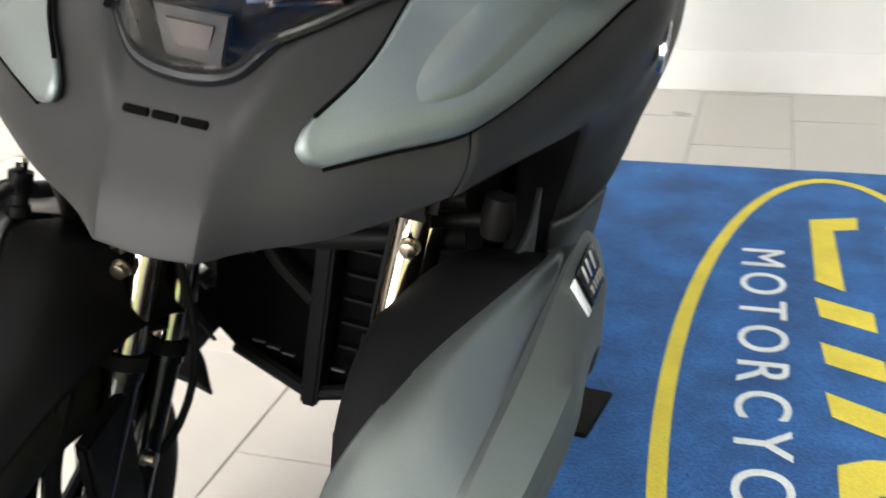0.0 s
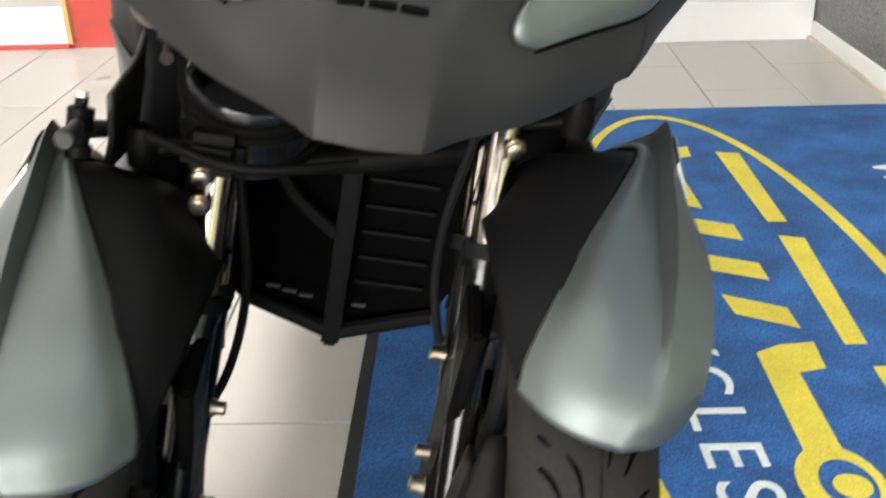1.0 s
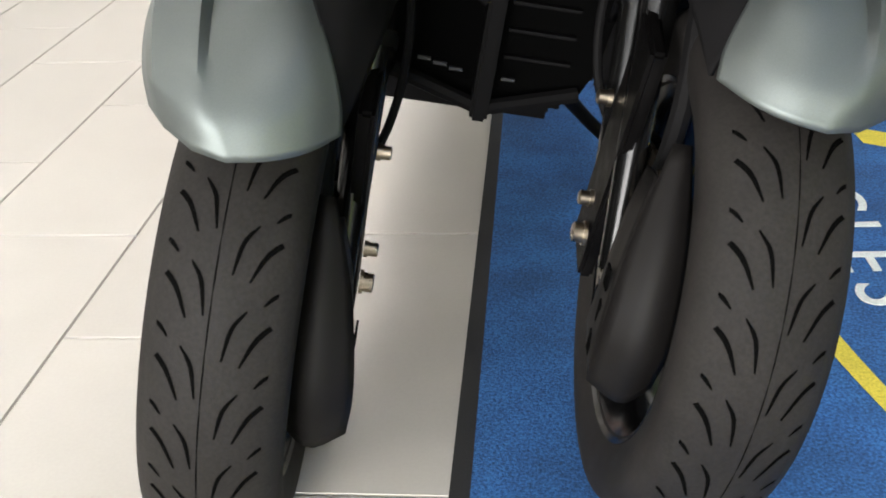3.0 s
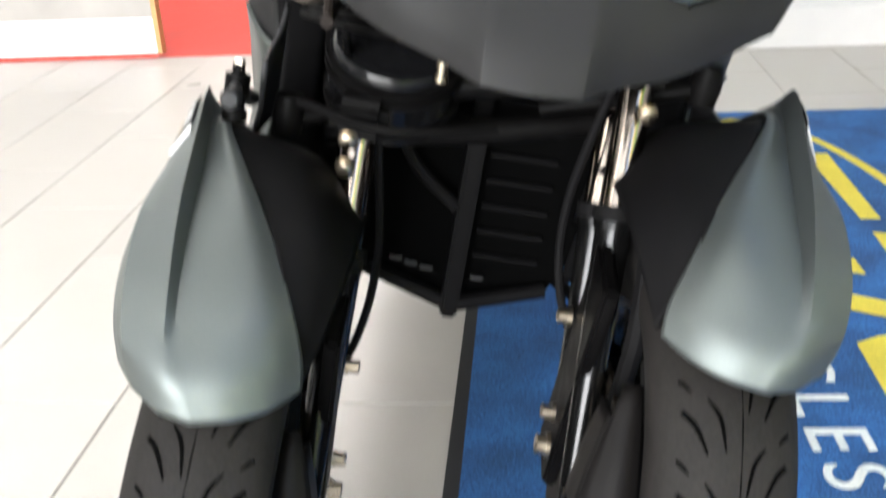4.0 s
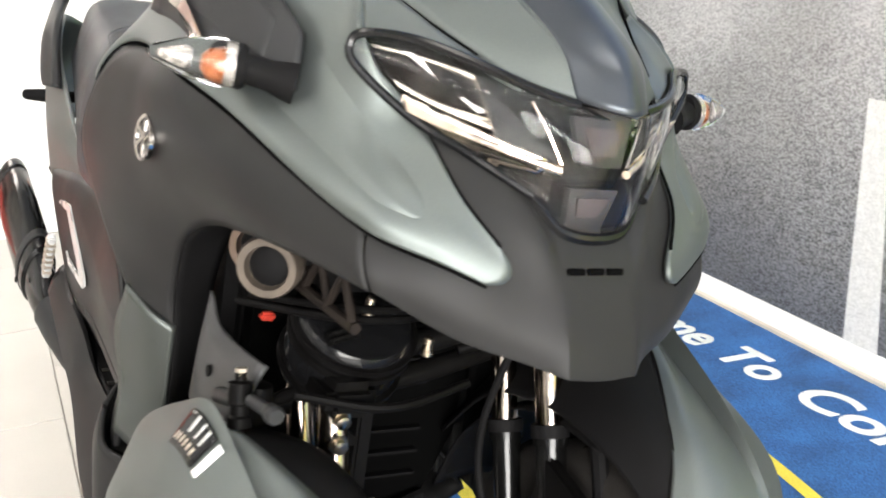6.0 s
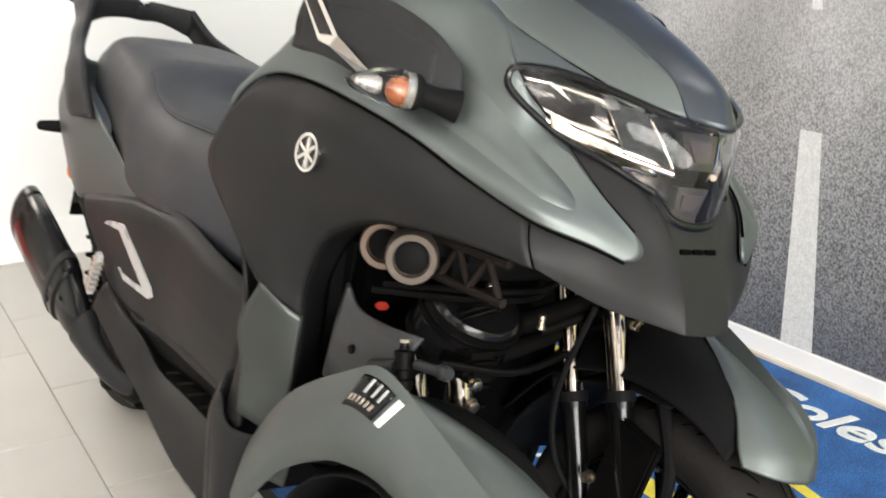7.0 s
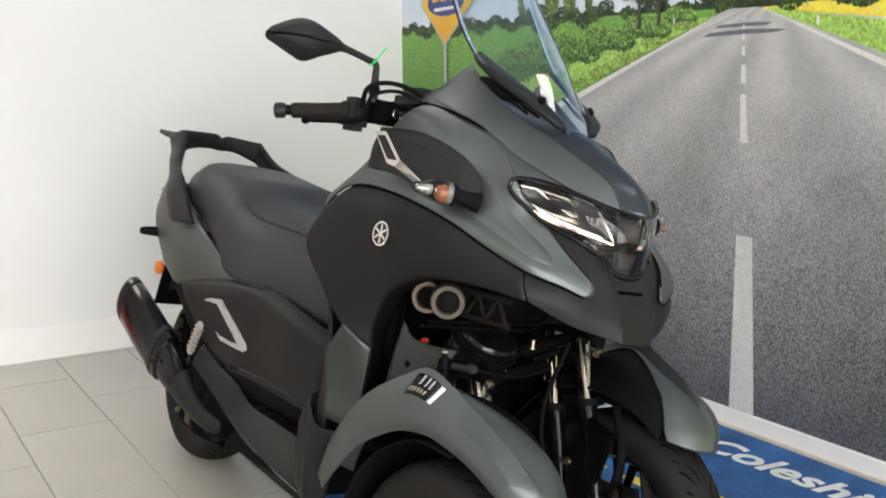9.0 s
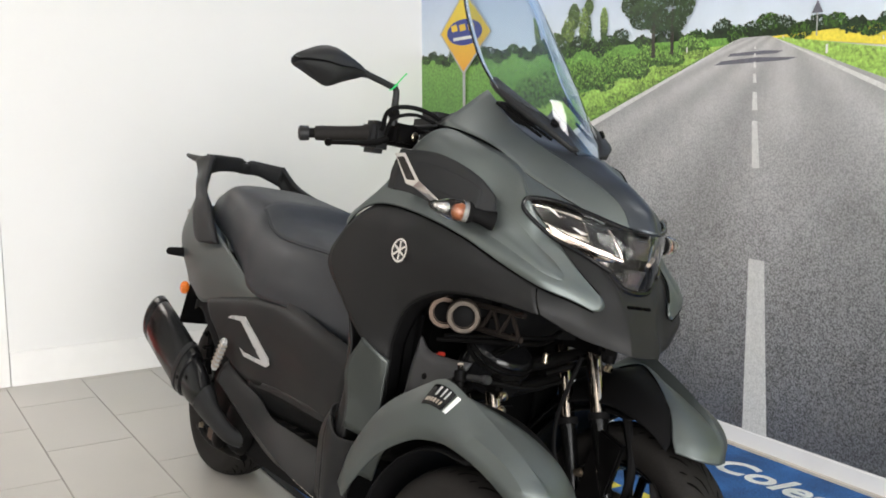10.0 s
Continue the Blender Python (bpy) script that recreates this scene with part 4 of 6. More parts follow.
    for y, z, r in ((0.070, 0.402, 0.0075), (0.042, 0.302, 0.0075), (0.033, 0.266, 0.0105)):
        bolt((s * 0.101, y, z), (-s, 0, 0), r, yoke, h=0.014)
    # web between casting and hub, caliper and splash cover
    put(part("axle_boss", lathe_bm([(0, 0), (0.028, 0), (0.032, 0.01), (0.032, 0.07), (0, 0.07)], axis((s * 0.13, 0.0, 0.2625), (s, 0, 0)), 20), CASTING, scooter))
    cal = put(part("brake_caliper", box_bm(s * 0.15 - 0.022, s * 0.15 + 0.022, 0.065, 0.135, 0.27, 0.36, 0.010), CASTING, scooter, "black brake caliper"))
    for z in (0.285, 0.345):
        bolt((s * 0.127, 0.10, z), (-s, 0, 0), 0.007, cal)
    guard = [[(s * 0.128, -0.098, 0.428), (s * 0.134, -0.102, 0.430), (s * 0.142, -0.096, 0.428)],
             [(s * 0.102, -0.146, 0.360), (s * 0.126, -0.162, 0.360), (s * 0.148, -0.146, 0.360)],
             [(s * 0.090, -0.172, 0.285), (s * 0.122, -0.190, 0.282), (s * 0.150, -0.174, 0.285)],
             [(s * 0.092, -0.160, 0.222), (s * 0.122, -0.174, 0.212), (s * 0.148, -0.160, 0.222)]]
    g = put(sheet("wheel_cover", guard, SCOOP, scooter, "dark plastic cover beside the wheel", nu=16, nv=8, thick=0.006))
    side = [[(s * 0.120, -0.108, 0.40), (s * 0.122, -0.06, 0.39)], [(s * 0.102, -0.144, 0.345), (s * 0.108, -0.08, 0.345)], [(s * 0.092, -0.168, 0.28), (s * 0.100, -0.09, 0.28)], [(s * 0.094, -0.156, 0.224), (s * 0.100, -0.08, 0.23)]]
    put(sheet("wheel_cover", side, SCOOP, scooter, "dark plastic cover beside the wheel", nu=14, nv=6, thick=0.005))
    for k, (y, z) in enumerate(((-0.130, 0.310), (-0.135, 0.275), (-0.130, 0.240))):
        box("slot", s * 0.0935 - 0.001, s * 0.0935 + 0.001, y - 0.008, y + 0.008, z - 0.011, z + 0.011, GROOVE, g, bevel=0.0006)
    # bracket holding the inner fender
    put(part("fender_bracket", tube_bm([(s * 0.142, 0.01, 0.56), (s * 0.145, -0.03, 0.44), (s * 0.142, -0.02, 0.33)], 0.010, 8), BLACK, scooter))
    # brake hose
    put(tube("brake_hose", [(s * 0.10, 0.12, 0.64), (s * 0.085, 0.15, 0.50), (s * 0.095, 0.14, 0.40), (s * 0.13, 0.10, 0.33)], 0.005, BLACK, scooter, n=8))
    # upper end: clamp, link arms, ball joint
    clamp = put(part("fork_clamp", box_bm(s * 0.119 - 0.028, s * 0.119 + 0.028, 0.055, 0.195, 0.655, 0.695, 0.010, None), CASTING, scooter, "black fork clamp"))
    for z in ((0.630,) if s > 0 else (0.627, 0.655)):
        bolt((s * 0.127, 0.066, z), (0, -1, -0.2), 0.0080, clamp, h=0.010)


both(front_leg)

# tilting arms, steering links and dark machinery behind the nose
for z, y, nm in ((0.665, 0.15, "upper_arm"), (0.60, 0.20, "lower_arm")):
    t = math.tan(radians(LEAN))
    bm = tube_bm([(-0.17, y, z - 0.17 * t), (0.0, y - 0.015, z), (0.17, y, z + 0.17 * t)], [0.013, 0.015, 0.013], 10, 4)
    part(nm, bm, CASTING, scooter, "black tilting arm")
for s in (-1, 1):
    z = 0.625 + s * SHIFT
    tie = tube("tie_rod", [(s * 0.05, 0.16, 0.64), (s * 0.20, 0.13, z + 0.02)], 0.008, CASTING, scooter, "steering tie rod")
    lathe("ball_joint", [(0, -0.02), (0.014, -0.02), (0.017, 0), (0.014, 0.02), (0, 0.022)], Matrix.Translation((s * 0.205, 0.13, z + 0.025)), CASTING, tie, n=14)
    # grey inner panel behind the fender
    pan = [[(s * 0.230, 0.238, 0.692), (s * 0.234, 0.250, 0.630), (s * 0.238, 0.256, 0.560)], [(s * 0.231, 0.205, 0.668), (s * 0.236, 0.215, 0.618), (s * 0.242, 0.222, 0.560)], [(s * 0.230, 0.150, 0.664), (s * 0.236, 0.160, 0.614), (s * 0.242, 0.170, 0.565)], [(s * 0.224, 0.068, 0.668), (s * 0.230, 0.105, 0.612), (s * 0.238, 0.125, 0.580)]]
    p = creased("inner_panel", pan, [1], GREYP, scooter, "grey plastic inner panel", nu=14, nv=8, thick=0.005)
    bolt((s * 0.238, 0.194, 0.615), (s, 0, 0), 0.006, p, BLACK, 0.004, "black push rivet")

s = -1
stack = lathe("joint_post", [(0, 0), (0.012, 0), (0.012, 0.010), (0.009, 0.012), (0.009, 0.022), (0.012, 0.024), (0.012, 0.044), (0.006, 0.046), (0.006, 0.054), (0, 0.055)], axis((s * 0.248, 0.062, 0.610), (0, 0.18, 1)), CASTING, scooter, "black joint with a pale nut", n=16)
lathe("nut", [(0, 0.050), (0.006, 0.050), (0.006, 0.058), (0, 0.059)], axis((s * 0.248, 0.062, 0.610), (0, 0.18, 1)), ALLOY, stack, n=6)
tube("link", [(s * 0.245, 0.136, 0.612), (s * 0.246, 0.081, 0.630)], 0.009, RAIL, scooter, n=10)
tube("link", [(s * 0.245, 0.045, 0.645), (s * 0.240, 0.000, 0.650)], 0.0065, RAIL, scooter, n=10)
lathe("link_boot", [(0, -0.006), (0.008, -0.006), (0.0095, 0), (0.0085, 0.004), (0.0095, 0.008), (0.007, 0.013), (0, 0.013)], axis((s * 0.240, 0.002, 0.650), (0, -1, 0.1)), RAIL, scooter, "ribbed rubber boot", n=16)
for q in (0.0, -0.016):
    tube("twin_rod", [(-0.15, 0.166 + q, 0.640), (-0.15, 0.105 + q, 0.682), (-0.15, 0.043 + q, 0.714)], 0.0035, ENAMEL, scooter, n=8)
bolt((-0.06, 0.045, 0.682), (0, 0, 1), 0.0055, scooter, h=0.018, label="brass fitting")
drum = part("tilt_lock_drum", lathe_bm([(0, -0.05), (0.055, -0.05), (0.066, -0.045), (0.066, 0.03), (0.060, 0.038), (0.030, 0.042), (0, 0.042)], axis((-0.105, 0.14, 0.665), (0, -0.55, 1)), 32), GLOSS, scooter, "gloss black drum of the tilting mechanism")
for h in (-0.03, 0.012, 0.026):
    part("ring", lathe_bm([(0.066, h - 0.004), (0.071, h - 0.004), (0.071, h + 0.004), (0.066, h + 0.004)], axis((-0.105, 0.14, 0.665), (0, -0.55, 1)), 32, closed=True), CASTING, drum)
tube("brake_line", [(-0.20, 0.20, 0.70), (-0.13, 0.07, 0.725), (-0.05, 0.06, 0.73), (0.02, 0.10, 0.74)], 0.0045, CASTING, scooter, n=8)
tube("brake_line", [(-0.21, 0.21, 0.69), (-0.14, 0.085, 0.71), (-0.06, 0.07, 0.715), (0.02, 0.12, 0.72)], 0.0045, CASTING, scooter, n=8)
tube("brake_line", [(-0.19, 0.07, 0.635), (-0.10, 0.035, 0.63), (0.0, 0.05, 0.645)], 0.0050, CASTING, scooter, n=8)
bolt((-0.10, 0.110, 0.700), (0, -0.1, 1), 0.0055, scooter, h=0.024, label="brass fitting")
box("connector", -0.160, -0.142, 0.262, 0.275, 0.645, 0.655, RED, scooter, "red connector", bevel=0.003)

for x, y, z, r, m1, nm in ((-0.228, 0.168, 0.750, 0.034, HORN, "horn"), (-0.205, 0.265, 0.745, 0.034, RUST, "horn")):
    h = part(nm, lathe_bm([(0, 0.0), (r * 0.9, 0.0), (r, 0.008), (r, 0.045), (r * 0.93, 0.052), (r * 0.70, 0.052), (r * 0.66, 0.04), (0, 0.04)], axis((x + 0.05, y + 0.01, z), (-0.75, -1, -0.05)), 32), m1, scooter, "pale cast cylinder with a dark bore" if m1 is HORN else "heat-tinted metal cylinder")
    lathe("bore", [(0, 0.041), (r * 0.64, 0.041), (r * 0.5, 0.044), (0, 0.044)], axis((x + 0.05, y + 0.01, z), (-0.75, -1, -0.05)), BLACK, h, n=24)
for k in range(5):
    y, up = 0.010 + 0.030 * k, k % 2
    tube("frame_web", [(-0.165, y, 0.775 if up else 0.728), (-0.168, y + 0.030, 0.728 if up else 0.775)], 0.0045, TRUSS, scooter, n=8)
for z in (0.728, 0.775):
    tube("frame_rail", [(-0.165, 0.005, z), (-0.168, 0.165, z)], 0.006, TRUSS, scooter, n=8)

# radiator shroud between the wheels; black plastic, deepened in colour for the shade there
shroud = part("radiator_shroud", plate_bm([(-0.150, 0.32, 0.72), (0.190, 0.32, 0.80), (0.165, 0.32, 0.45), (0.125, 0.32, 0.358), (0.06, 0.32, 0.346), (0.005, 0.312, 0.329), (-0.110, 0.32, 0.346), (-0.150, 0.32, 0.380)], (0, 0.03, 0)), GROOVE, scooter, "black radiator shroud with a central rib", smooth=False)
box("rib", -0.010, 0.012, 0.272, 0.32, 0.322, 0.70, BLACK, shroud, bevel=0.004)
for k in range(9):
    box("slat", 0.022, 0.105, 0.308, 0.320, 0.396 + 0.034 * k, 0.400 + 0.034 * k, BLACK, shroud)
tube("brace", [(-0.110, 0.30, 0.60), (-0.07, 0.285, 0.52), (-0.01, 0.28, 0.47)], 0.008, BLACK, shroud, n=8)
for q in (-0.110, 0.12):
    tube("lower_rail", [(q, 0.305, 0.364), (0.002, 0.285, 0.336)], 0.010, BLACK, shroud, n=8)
# small grey plates drawn where slits let the bright floor show through
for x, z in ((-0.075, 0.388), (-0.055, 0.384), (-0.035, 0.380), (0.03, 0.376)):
    box("clip", x - 0.008, x + 0.008, 0.288, 0.292, z - 0.0018, z + 0.0018, GREYP, shroud, "small grey plate drawn for a slit showing bright floor")
box("inner_block", -0.17, 0.17, 0.36, 0.46, 0.36, 0.74, BLACK, scooter, "black inner structure behind the leg shield", bevel=0.02)
box("head_block", -0.17, 0.17, 0.11, 0.40, 0.72, 1.02, BLACK, scooter, "black steering head structure", bevel=0.03)
box("belly", -0.16, 0.16, 0.64, 1.30, 0.19, 0.60, BLACK, scooter, "black underbody", bevel=0.02)

# nose and lower fairing
half = [[(0.187, -0.062, 0.787), (0.193, -0.058, 0.802), (0.194, -0.052, 0.818), (0.191, -0.047, 0.832), (0.186, -0.038, 0.85)],
        [(0.120, -0.104, 0.756), (0.129, -0.102, 0.785), (0.130, -0.093, 0.82), (0.137, -0.060, 0.87), (0.152, -0.012, 0.930)],
        [(0.064, -0.134, 0.742), (0.070, -0.130, 0.77), (0.066, -0.118, 0.815), (0.068, -0.106, 0.855), (0.085, -0.074, 0.897)],
        [(0.036, -0.158, 0.735), (0.037, -0.150, 0.765), (0.037, -0.134, 0.80), (0.038, -0.120, 0.83), (0.043, -0.102, 0.858)]]
mid = [[(0.0, -0.160, 0.733), (0.0, -0.151, 0.765), (0.0, -0.135, 0.80), (0.0, -0.121, 0.83), (0.0, -0.106, 0.853)]]
bm = grid_bm(flip(half, -1), 26, 20)
grid_bm(flip(half[-1:], -1) + mid + flip(half[-1:], 1), 12, 20, bm)
grid_bm(flip(half, 1), 26, 20, bm)
bmesh.ops.remove_doubles(bm, verts=bm.verts, dist=0.0004)
nose = part("nose_panel", bm, DARK, scooter, "dark grey plastic nose panel")
md = nose.modifiers.new("thickness", "SOLIDIFY")
md.thickness, md.offset = 0.006, 0.0
md = nose.modifiers.new("edges", "BEVEL")
md.width, md.segments, md.angle_limit = 0.004, 3, radians(25)
for k in (-1, 0, 1):
    box("grille_slot", -0.0095 + k * 0.0215, 0.0095 + k * 0.0215, -0.003, 0.003, -0.0030, 0.0030, GROOVE, nose, m=Matrix.Translation((-0.003, -0.1270, 0.8235)) @ pose(0, 0, 0, -25, 0, 0), bevel=0.001)


def side_fairing(s):
    low = [[(0.1875, -0.060, 0.787), (0.1935, -0.056, 0.802), (0.1945, -0.050, 0.818), (0.192, -0.045, 0.832), (0.186, -0.036, 0.85)],
           [(0.232, 0.015, 0.796), (0.243, 0.020, 0.82), (0.246, 0.023, 0.845), (0.245, 0.026, 0.865), (0.241, 0.028, 0.885)],
           [(0.268, 0.095, 0.797), (0.293, 0.096, 0.83), (0.304, 0.094, 0.86), (0.307, 0.094, 0.89), (0.303, 0.094, 0.915)],
           [(0.285, 0.180, 0.783), (0.326, 0.196, 0.82), (0.343, 0.205, 0.86), (0.349, 0.212, 0.90), (0.342, 0.218, 0.943)],
           [(0.288, 0.270, 0.740), (0.330, 0.278, 0.77), (0.347, 0.288, 0.82), (0.350, 0.300, 0.88), (0.343, 0.312, 0.948)],
           [(0.287, 0.315, 0.670), (0.332, 0.338, 0.70), (0.350, 0.370, 0.76), (0.351, 0.380, 0.85), (0.343, 0.372, 0.940)],
           [(0.284, 0.322, 0.620), (0.345, 0.362, 0.655), (0.350, 0.445, 0.74), (0.352, 0.492, 0.806), (0.346, 0.440, 0.885)]]
    f = sheet("side_fairing", flip(low, s), DARK, scooter, "dark grey plastic side fairing with a round silver badge", nu=44, nv=20, thick=0.006)
    tube("seam", [(s * a, y - 0.002, z) for a, y, z in low[0][:4]], 0.0026, GROOVE, f, n=6)
    tube("rim", [(s * a, y, z) for a, y, z in low[6]], 0.004, RAIL, f, n=8)
    # inward-turned wheel arch lip
    arch = [[(0.232, 0.015, 0.796), (0.200, 0.030, 0.800)], [(0.268, 0.095, 0.797), (0.21, 0.11, 0.80)], [(0.285, 0.180, 0.783), (0.21, 0.20, 0.785)], [(0.288, 0.270, 0.740), (0.20, 0.29, 0.745)], [(0.287, 0.315, 0.670), (0.20, 0.34, 0.67)], [(0.284, 0.322, 0.620), (0.20, 0.345, 0.60)], [(0.285, 0.317, 0.45), (0.20, 0.345, 0.43)]]
    sheet("wheel_arch", flip(arch, s), BLACK, scooter, "black wheel arch lining", nu=30, nv=6, thick=0.004)
    # round badge
    m = axis((s * 0.3555, 0.236, 0.858), (s, -0.06, 0.10))
    b = part("badge", lathe_bm([(0.0205, -0.002), (0.0245, -0.002), (0.0245, 0.004), (0.0205, 0.004)], m, 32, closed=True), CHROME, f, "round silver badge on black")
    lathe("badge_field", [(0, 0.001), (0.0205, 0.001), (0.0205, 0.0022), (0, 0.0022)], m, GLOSS, f, n=32)
    for k in range(3):
        t = Matrix.Translation((0, 0, 0.003)) @ pose(0, 0, 0, 0, 0, 30 + 60 * k)
        part("badge_bar", box_bm(-0.019, 0.019, -0.0022, 0.0022, -0.001, 0.001, 0, m @ t), CHROME, f, smooth=False)
    # green lower leg panel
    leg = [[(0.352, 0.360, 0.662), (0.325, 0.332, 0.638), (0.284, 0.318, 0.622)], [(0.346, 0.415, 0.58), (0.315, 0.350, 0.56), (0.286, 0.322, 0.55)], [(0.315, 0.39, 0.46), (0.300, 0.345, 0.455), (0.286, 0.316, 0.45)]]
    sheet("leg_panel", flip(leg, s), LEG_SHADED, scooter, "grey-green lower leg panel", nu=16, nv=12, thick=0.006)
    rear = [[(0.335, 0.432, 0.880), (0.30, 0.455, 0.885), (0.20, 0.46, 0.90)], [(0.342, 0.476, 0.806), (0.30, 0.485, 0.80), (0.20, 0.485, 0.80)], [(0.340, 0.432, 0.74), (0.30, 0.455, 0.70), (0.20, 0.46, 0.66)], [(0.338, 0.400, 0.58), (0.30, 0.45, 0.55), (0.20, 0.46, 0.50)], [(0.305, 0.385, 0.44), (0.28, 0.45, 0.40), (0.20, 0.46, 0.36)]]
    sheet("leg_shield", flip(rear, s), DARK, scooter, "dark grey leg shield", nu=24, nv=10, thick=0.006)
    # upper green panel
    up = [[(0.106, -0.114, 0.8085), (0.094, -0.120, 0.8110), (0.0880, -0.121, 0.819), (0.0890, -0.117, 0.829), (0.096, -0.109, 0.841)],
          [(0.142, -0.094, 0.8215), (0.146, -0.090, 0.836), (0.141, -0.085, 0.851), (0.134, -0.078, 0.865), (0.124, -0.073, 0.878)],
          [(0.194, -0.055, 0.838), (0.201, -0.048, 0.856), (0.188, -0.036, 0.880), (0.172, -0.028, 0.906), (0.152, -0.021, 0.931)],
          [(0.252, 0.020, 0.871), (0.258, 0.023, 0.888), (0.238, 0.030, 0.922), (0.223, 0.022, 0.962), (0.210, 0.015, 0.998)],
          [(0.311, 0.089, 0.906), (0.308, 0.091, 0.922), (0.268, 0.090, 0.944), (0.245, 0.075, 1.000), (0.176, 0.076, 1.051)],
          [(0.353, 0.211, 0.937), (0.351, 0.214, 0.955), (0.326, 0.216, 0.985), (0.288, 0.195, 1.060), (0.188, 0.152, 1.087)],
          [(0.348, 0.372, 0.944), (0.351, 0.362, 0.965), (0.338, 0.345, 1.020), (0.298, 0.315, 1.095), (0.205, 0.325, 1.125)],
          [(0.347, 0.440, 0.889), (0.345, 0.440, 0.902), (0.335, 0.430, 0.930), (0.290, 0.420, 0.960), (0.21, 0.41, 1.00)]]
    g = sheet("upper_fairing", flip(up, s), GREEN, scooter, "matte grey-green upper fairing", nu=48, nv=22, thick=0.005)
    scoop = surface_patch(flip(up, s), 0.75, 6.0, 1.15, 3.35, lambda a, b: -0.0030 + 0.0100 * ease(a / 0.22) * ease(b / 0.30) * ease((1 - b) / 0.55), 40, 16, (0, 0.3, 0.8))
    sheet("fairing_bulge", scoop, GREEN, g, nu=80, nv=32, thick=0.002)
    tube("edge_gap", [(s * (a + 0.001), y - 0.001, z - 0.002) for a, y, z in [r[0] for r in up]], 0.0015, GROOVE, g, n=6)
    tube("edge_gap", [(s * a, y - 0.002, z) for a, y, z in [r[4] for r in up[:4]]], 0.0018, GROOVE, g, n=6)
    corner = [[(0.076, -0.074, 0.971), (0.120, -0.048, 0.987), (0.165, -0.011, 0.998), (0.210, 0.018, 0.999)], [(0.086, -0.056, 0.981), (0.124, -0.020, 1.000), (0.156, 0.026, 1.022), (0.194, 0.046, 1.026)], [(0.099, -0.031, 0.991), (0.132, 0.019, 1.014), (0.158, 0.064, 1.038), (0.176, 0.078, 1.051)]]
    sheet("upper_fairing", flip(corner, s), GREEN, scooter, "matte grey-green fairing above the headlight", nu=12, nv=18, thick=0.004)
    # vent insert with chrome strip
    v = [[(0.240, 0.070, 0.938), (0.246, 0.068, 0.960), (0.246, 0.080, 0.990)], [(0.300, 0.110, 0.938), (0.306, 0.118, 0.985), (0.286, 0.128, 1.030)], [(0.344, 0.215, 0.962), (0.350, 0.225, 1.010), (0.326, 0.230, 1.062)], [(0.350, 0.364, 0.982), (0.360, 0.356, 1.020), (0.352, 0.342, 1.066)]]
    ve = sheet("vent_insert", flip(v, s), RAIL, scooter, "black vent insert with a chrome strip", nu=20, nv=12, thick=0.006)
    sheet("vent_centre", surface_patch(flip(v, s), 0.55, 2.75, 0.40, 1.70, lambda a, b: -0.002 + 0.008 * ease(a / 0.12) * ease((1 - a) / 0.12) * ease(b / 0.2) * ease((1 - b) / 0.2), 24, 16, (0, 0.3, 0.9)), RAIL, ve, nu=40, nv=24, thick=0.001)
    part("chrome_strip", plate_bm([(s * 0.364, 0.352, 1.055), (s * 0.362, 0.320, 1.058), (s * 0.364, 0.262, 1.004), (s * 0.350, 0.170, 0.966), (s * 0.350, 0.175, 0.958), (s * 0.364, 0.275, 0.990), (s * 0.366, 0.300, 0.995)], (s * 0.003, 0, 0)), CHROME, ve, "chrome strip", smooth=False)
    part("chrome_inlay", plate_bm([(s * 0.3675, 0.342, 1.048), (s * 0.3665, 0.322, 1.050), (s * 0.3678, 0.272, 1.003), (s * 0.3685, 0.300, 1.003)], (s * 0.001, 0, 0)), SMOKE, ve, smooth=False)
    # turn signal
    a0, a1 = Vector((s * 0.268, 0.090, 0.953)), Vector((s * 0.345, 0.112, 0.957))
    d = (a1 - a0).normalized()
    base = tube("turn_signal", [(s * 0.225, 0.070, 0.944), (s * 0.248, 0.080, 0.948), tuple(a0 + d * 0.004)], [0.020, 0.014, 0.014], BLACK, scooter, "clear turn signal on a black rubber stalk", n=16, seg=3)
    sq = axis(a0, d) @ Matrix.Diagonal((0.85, 1.0, 1, 1))
    lathe("bulb_cover", [(0, 0.008), (0.012, 0.009), (0.0150, 0.020), (0.0125, 0.032), (0.006, 0.038), (0, 0.039)], sq @ Matrix.Translation((0, -0.002, 0)), AMBER, base, "amber inner lens", n=20)
    lathe("signal_tip", [(0, 0.046), (0.008, 0.046), (0.0100, 0.052), (0.004, 0.074), (0, 0.078)], sq, PEARL, base, "pale reflector behind the clear tip", n=20)
    le = lathe("clear_cover", [(0.0175, 0.0), (0.0205, 0.006), (0.0225, 0.022), (0.018, 0.052), (0.008, 0.080), (0, 0.087)], sq, LENS, base, "clear outer lens", n=24)
    le.visible_shadow = False
    lathe("signal_reflector", [(0.010, 0.003), (0.0175, 0.005), (0.0195, 0.018), (0.0185, 0.018), (0.0165, 0.007), (0.010, 0.005)], sq, PEARL, base, n=24)
    lathe("signal_rim", [(0.0, -0.002), (0.0185, -0.002), (0.0215, 0.003), (0.0205, 0.008), (0.0, 0.004)], sq, BLACK, base, n=24)


both(side_fairing)

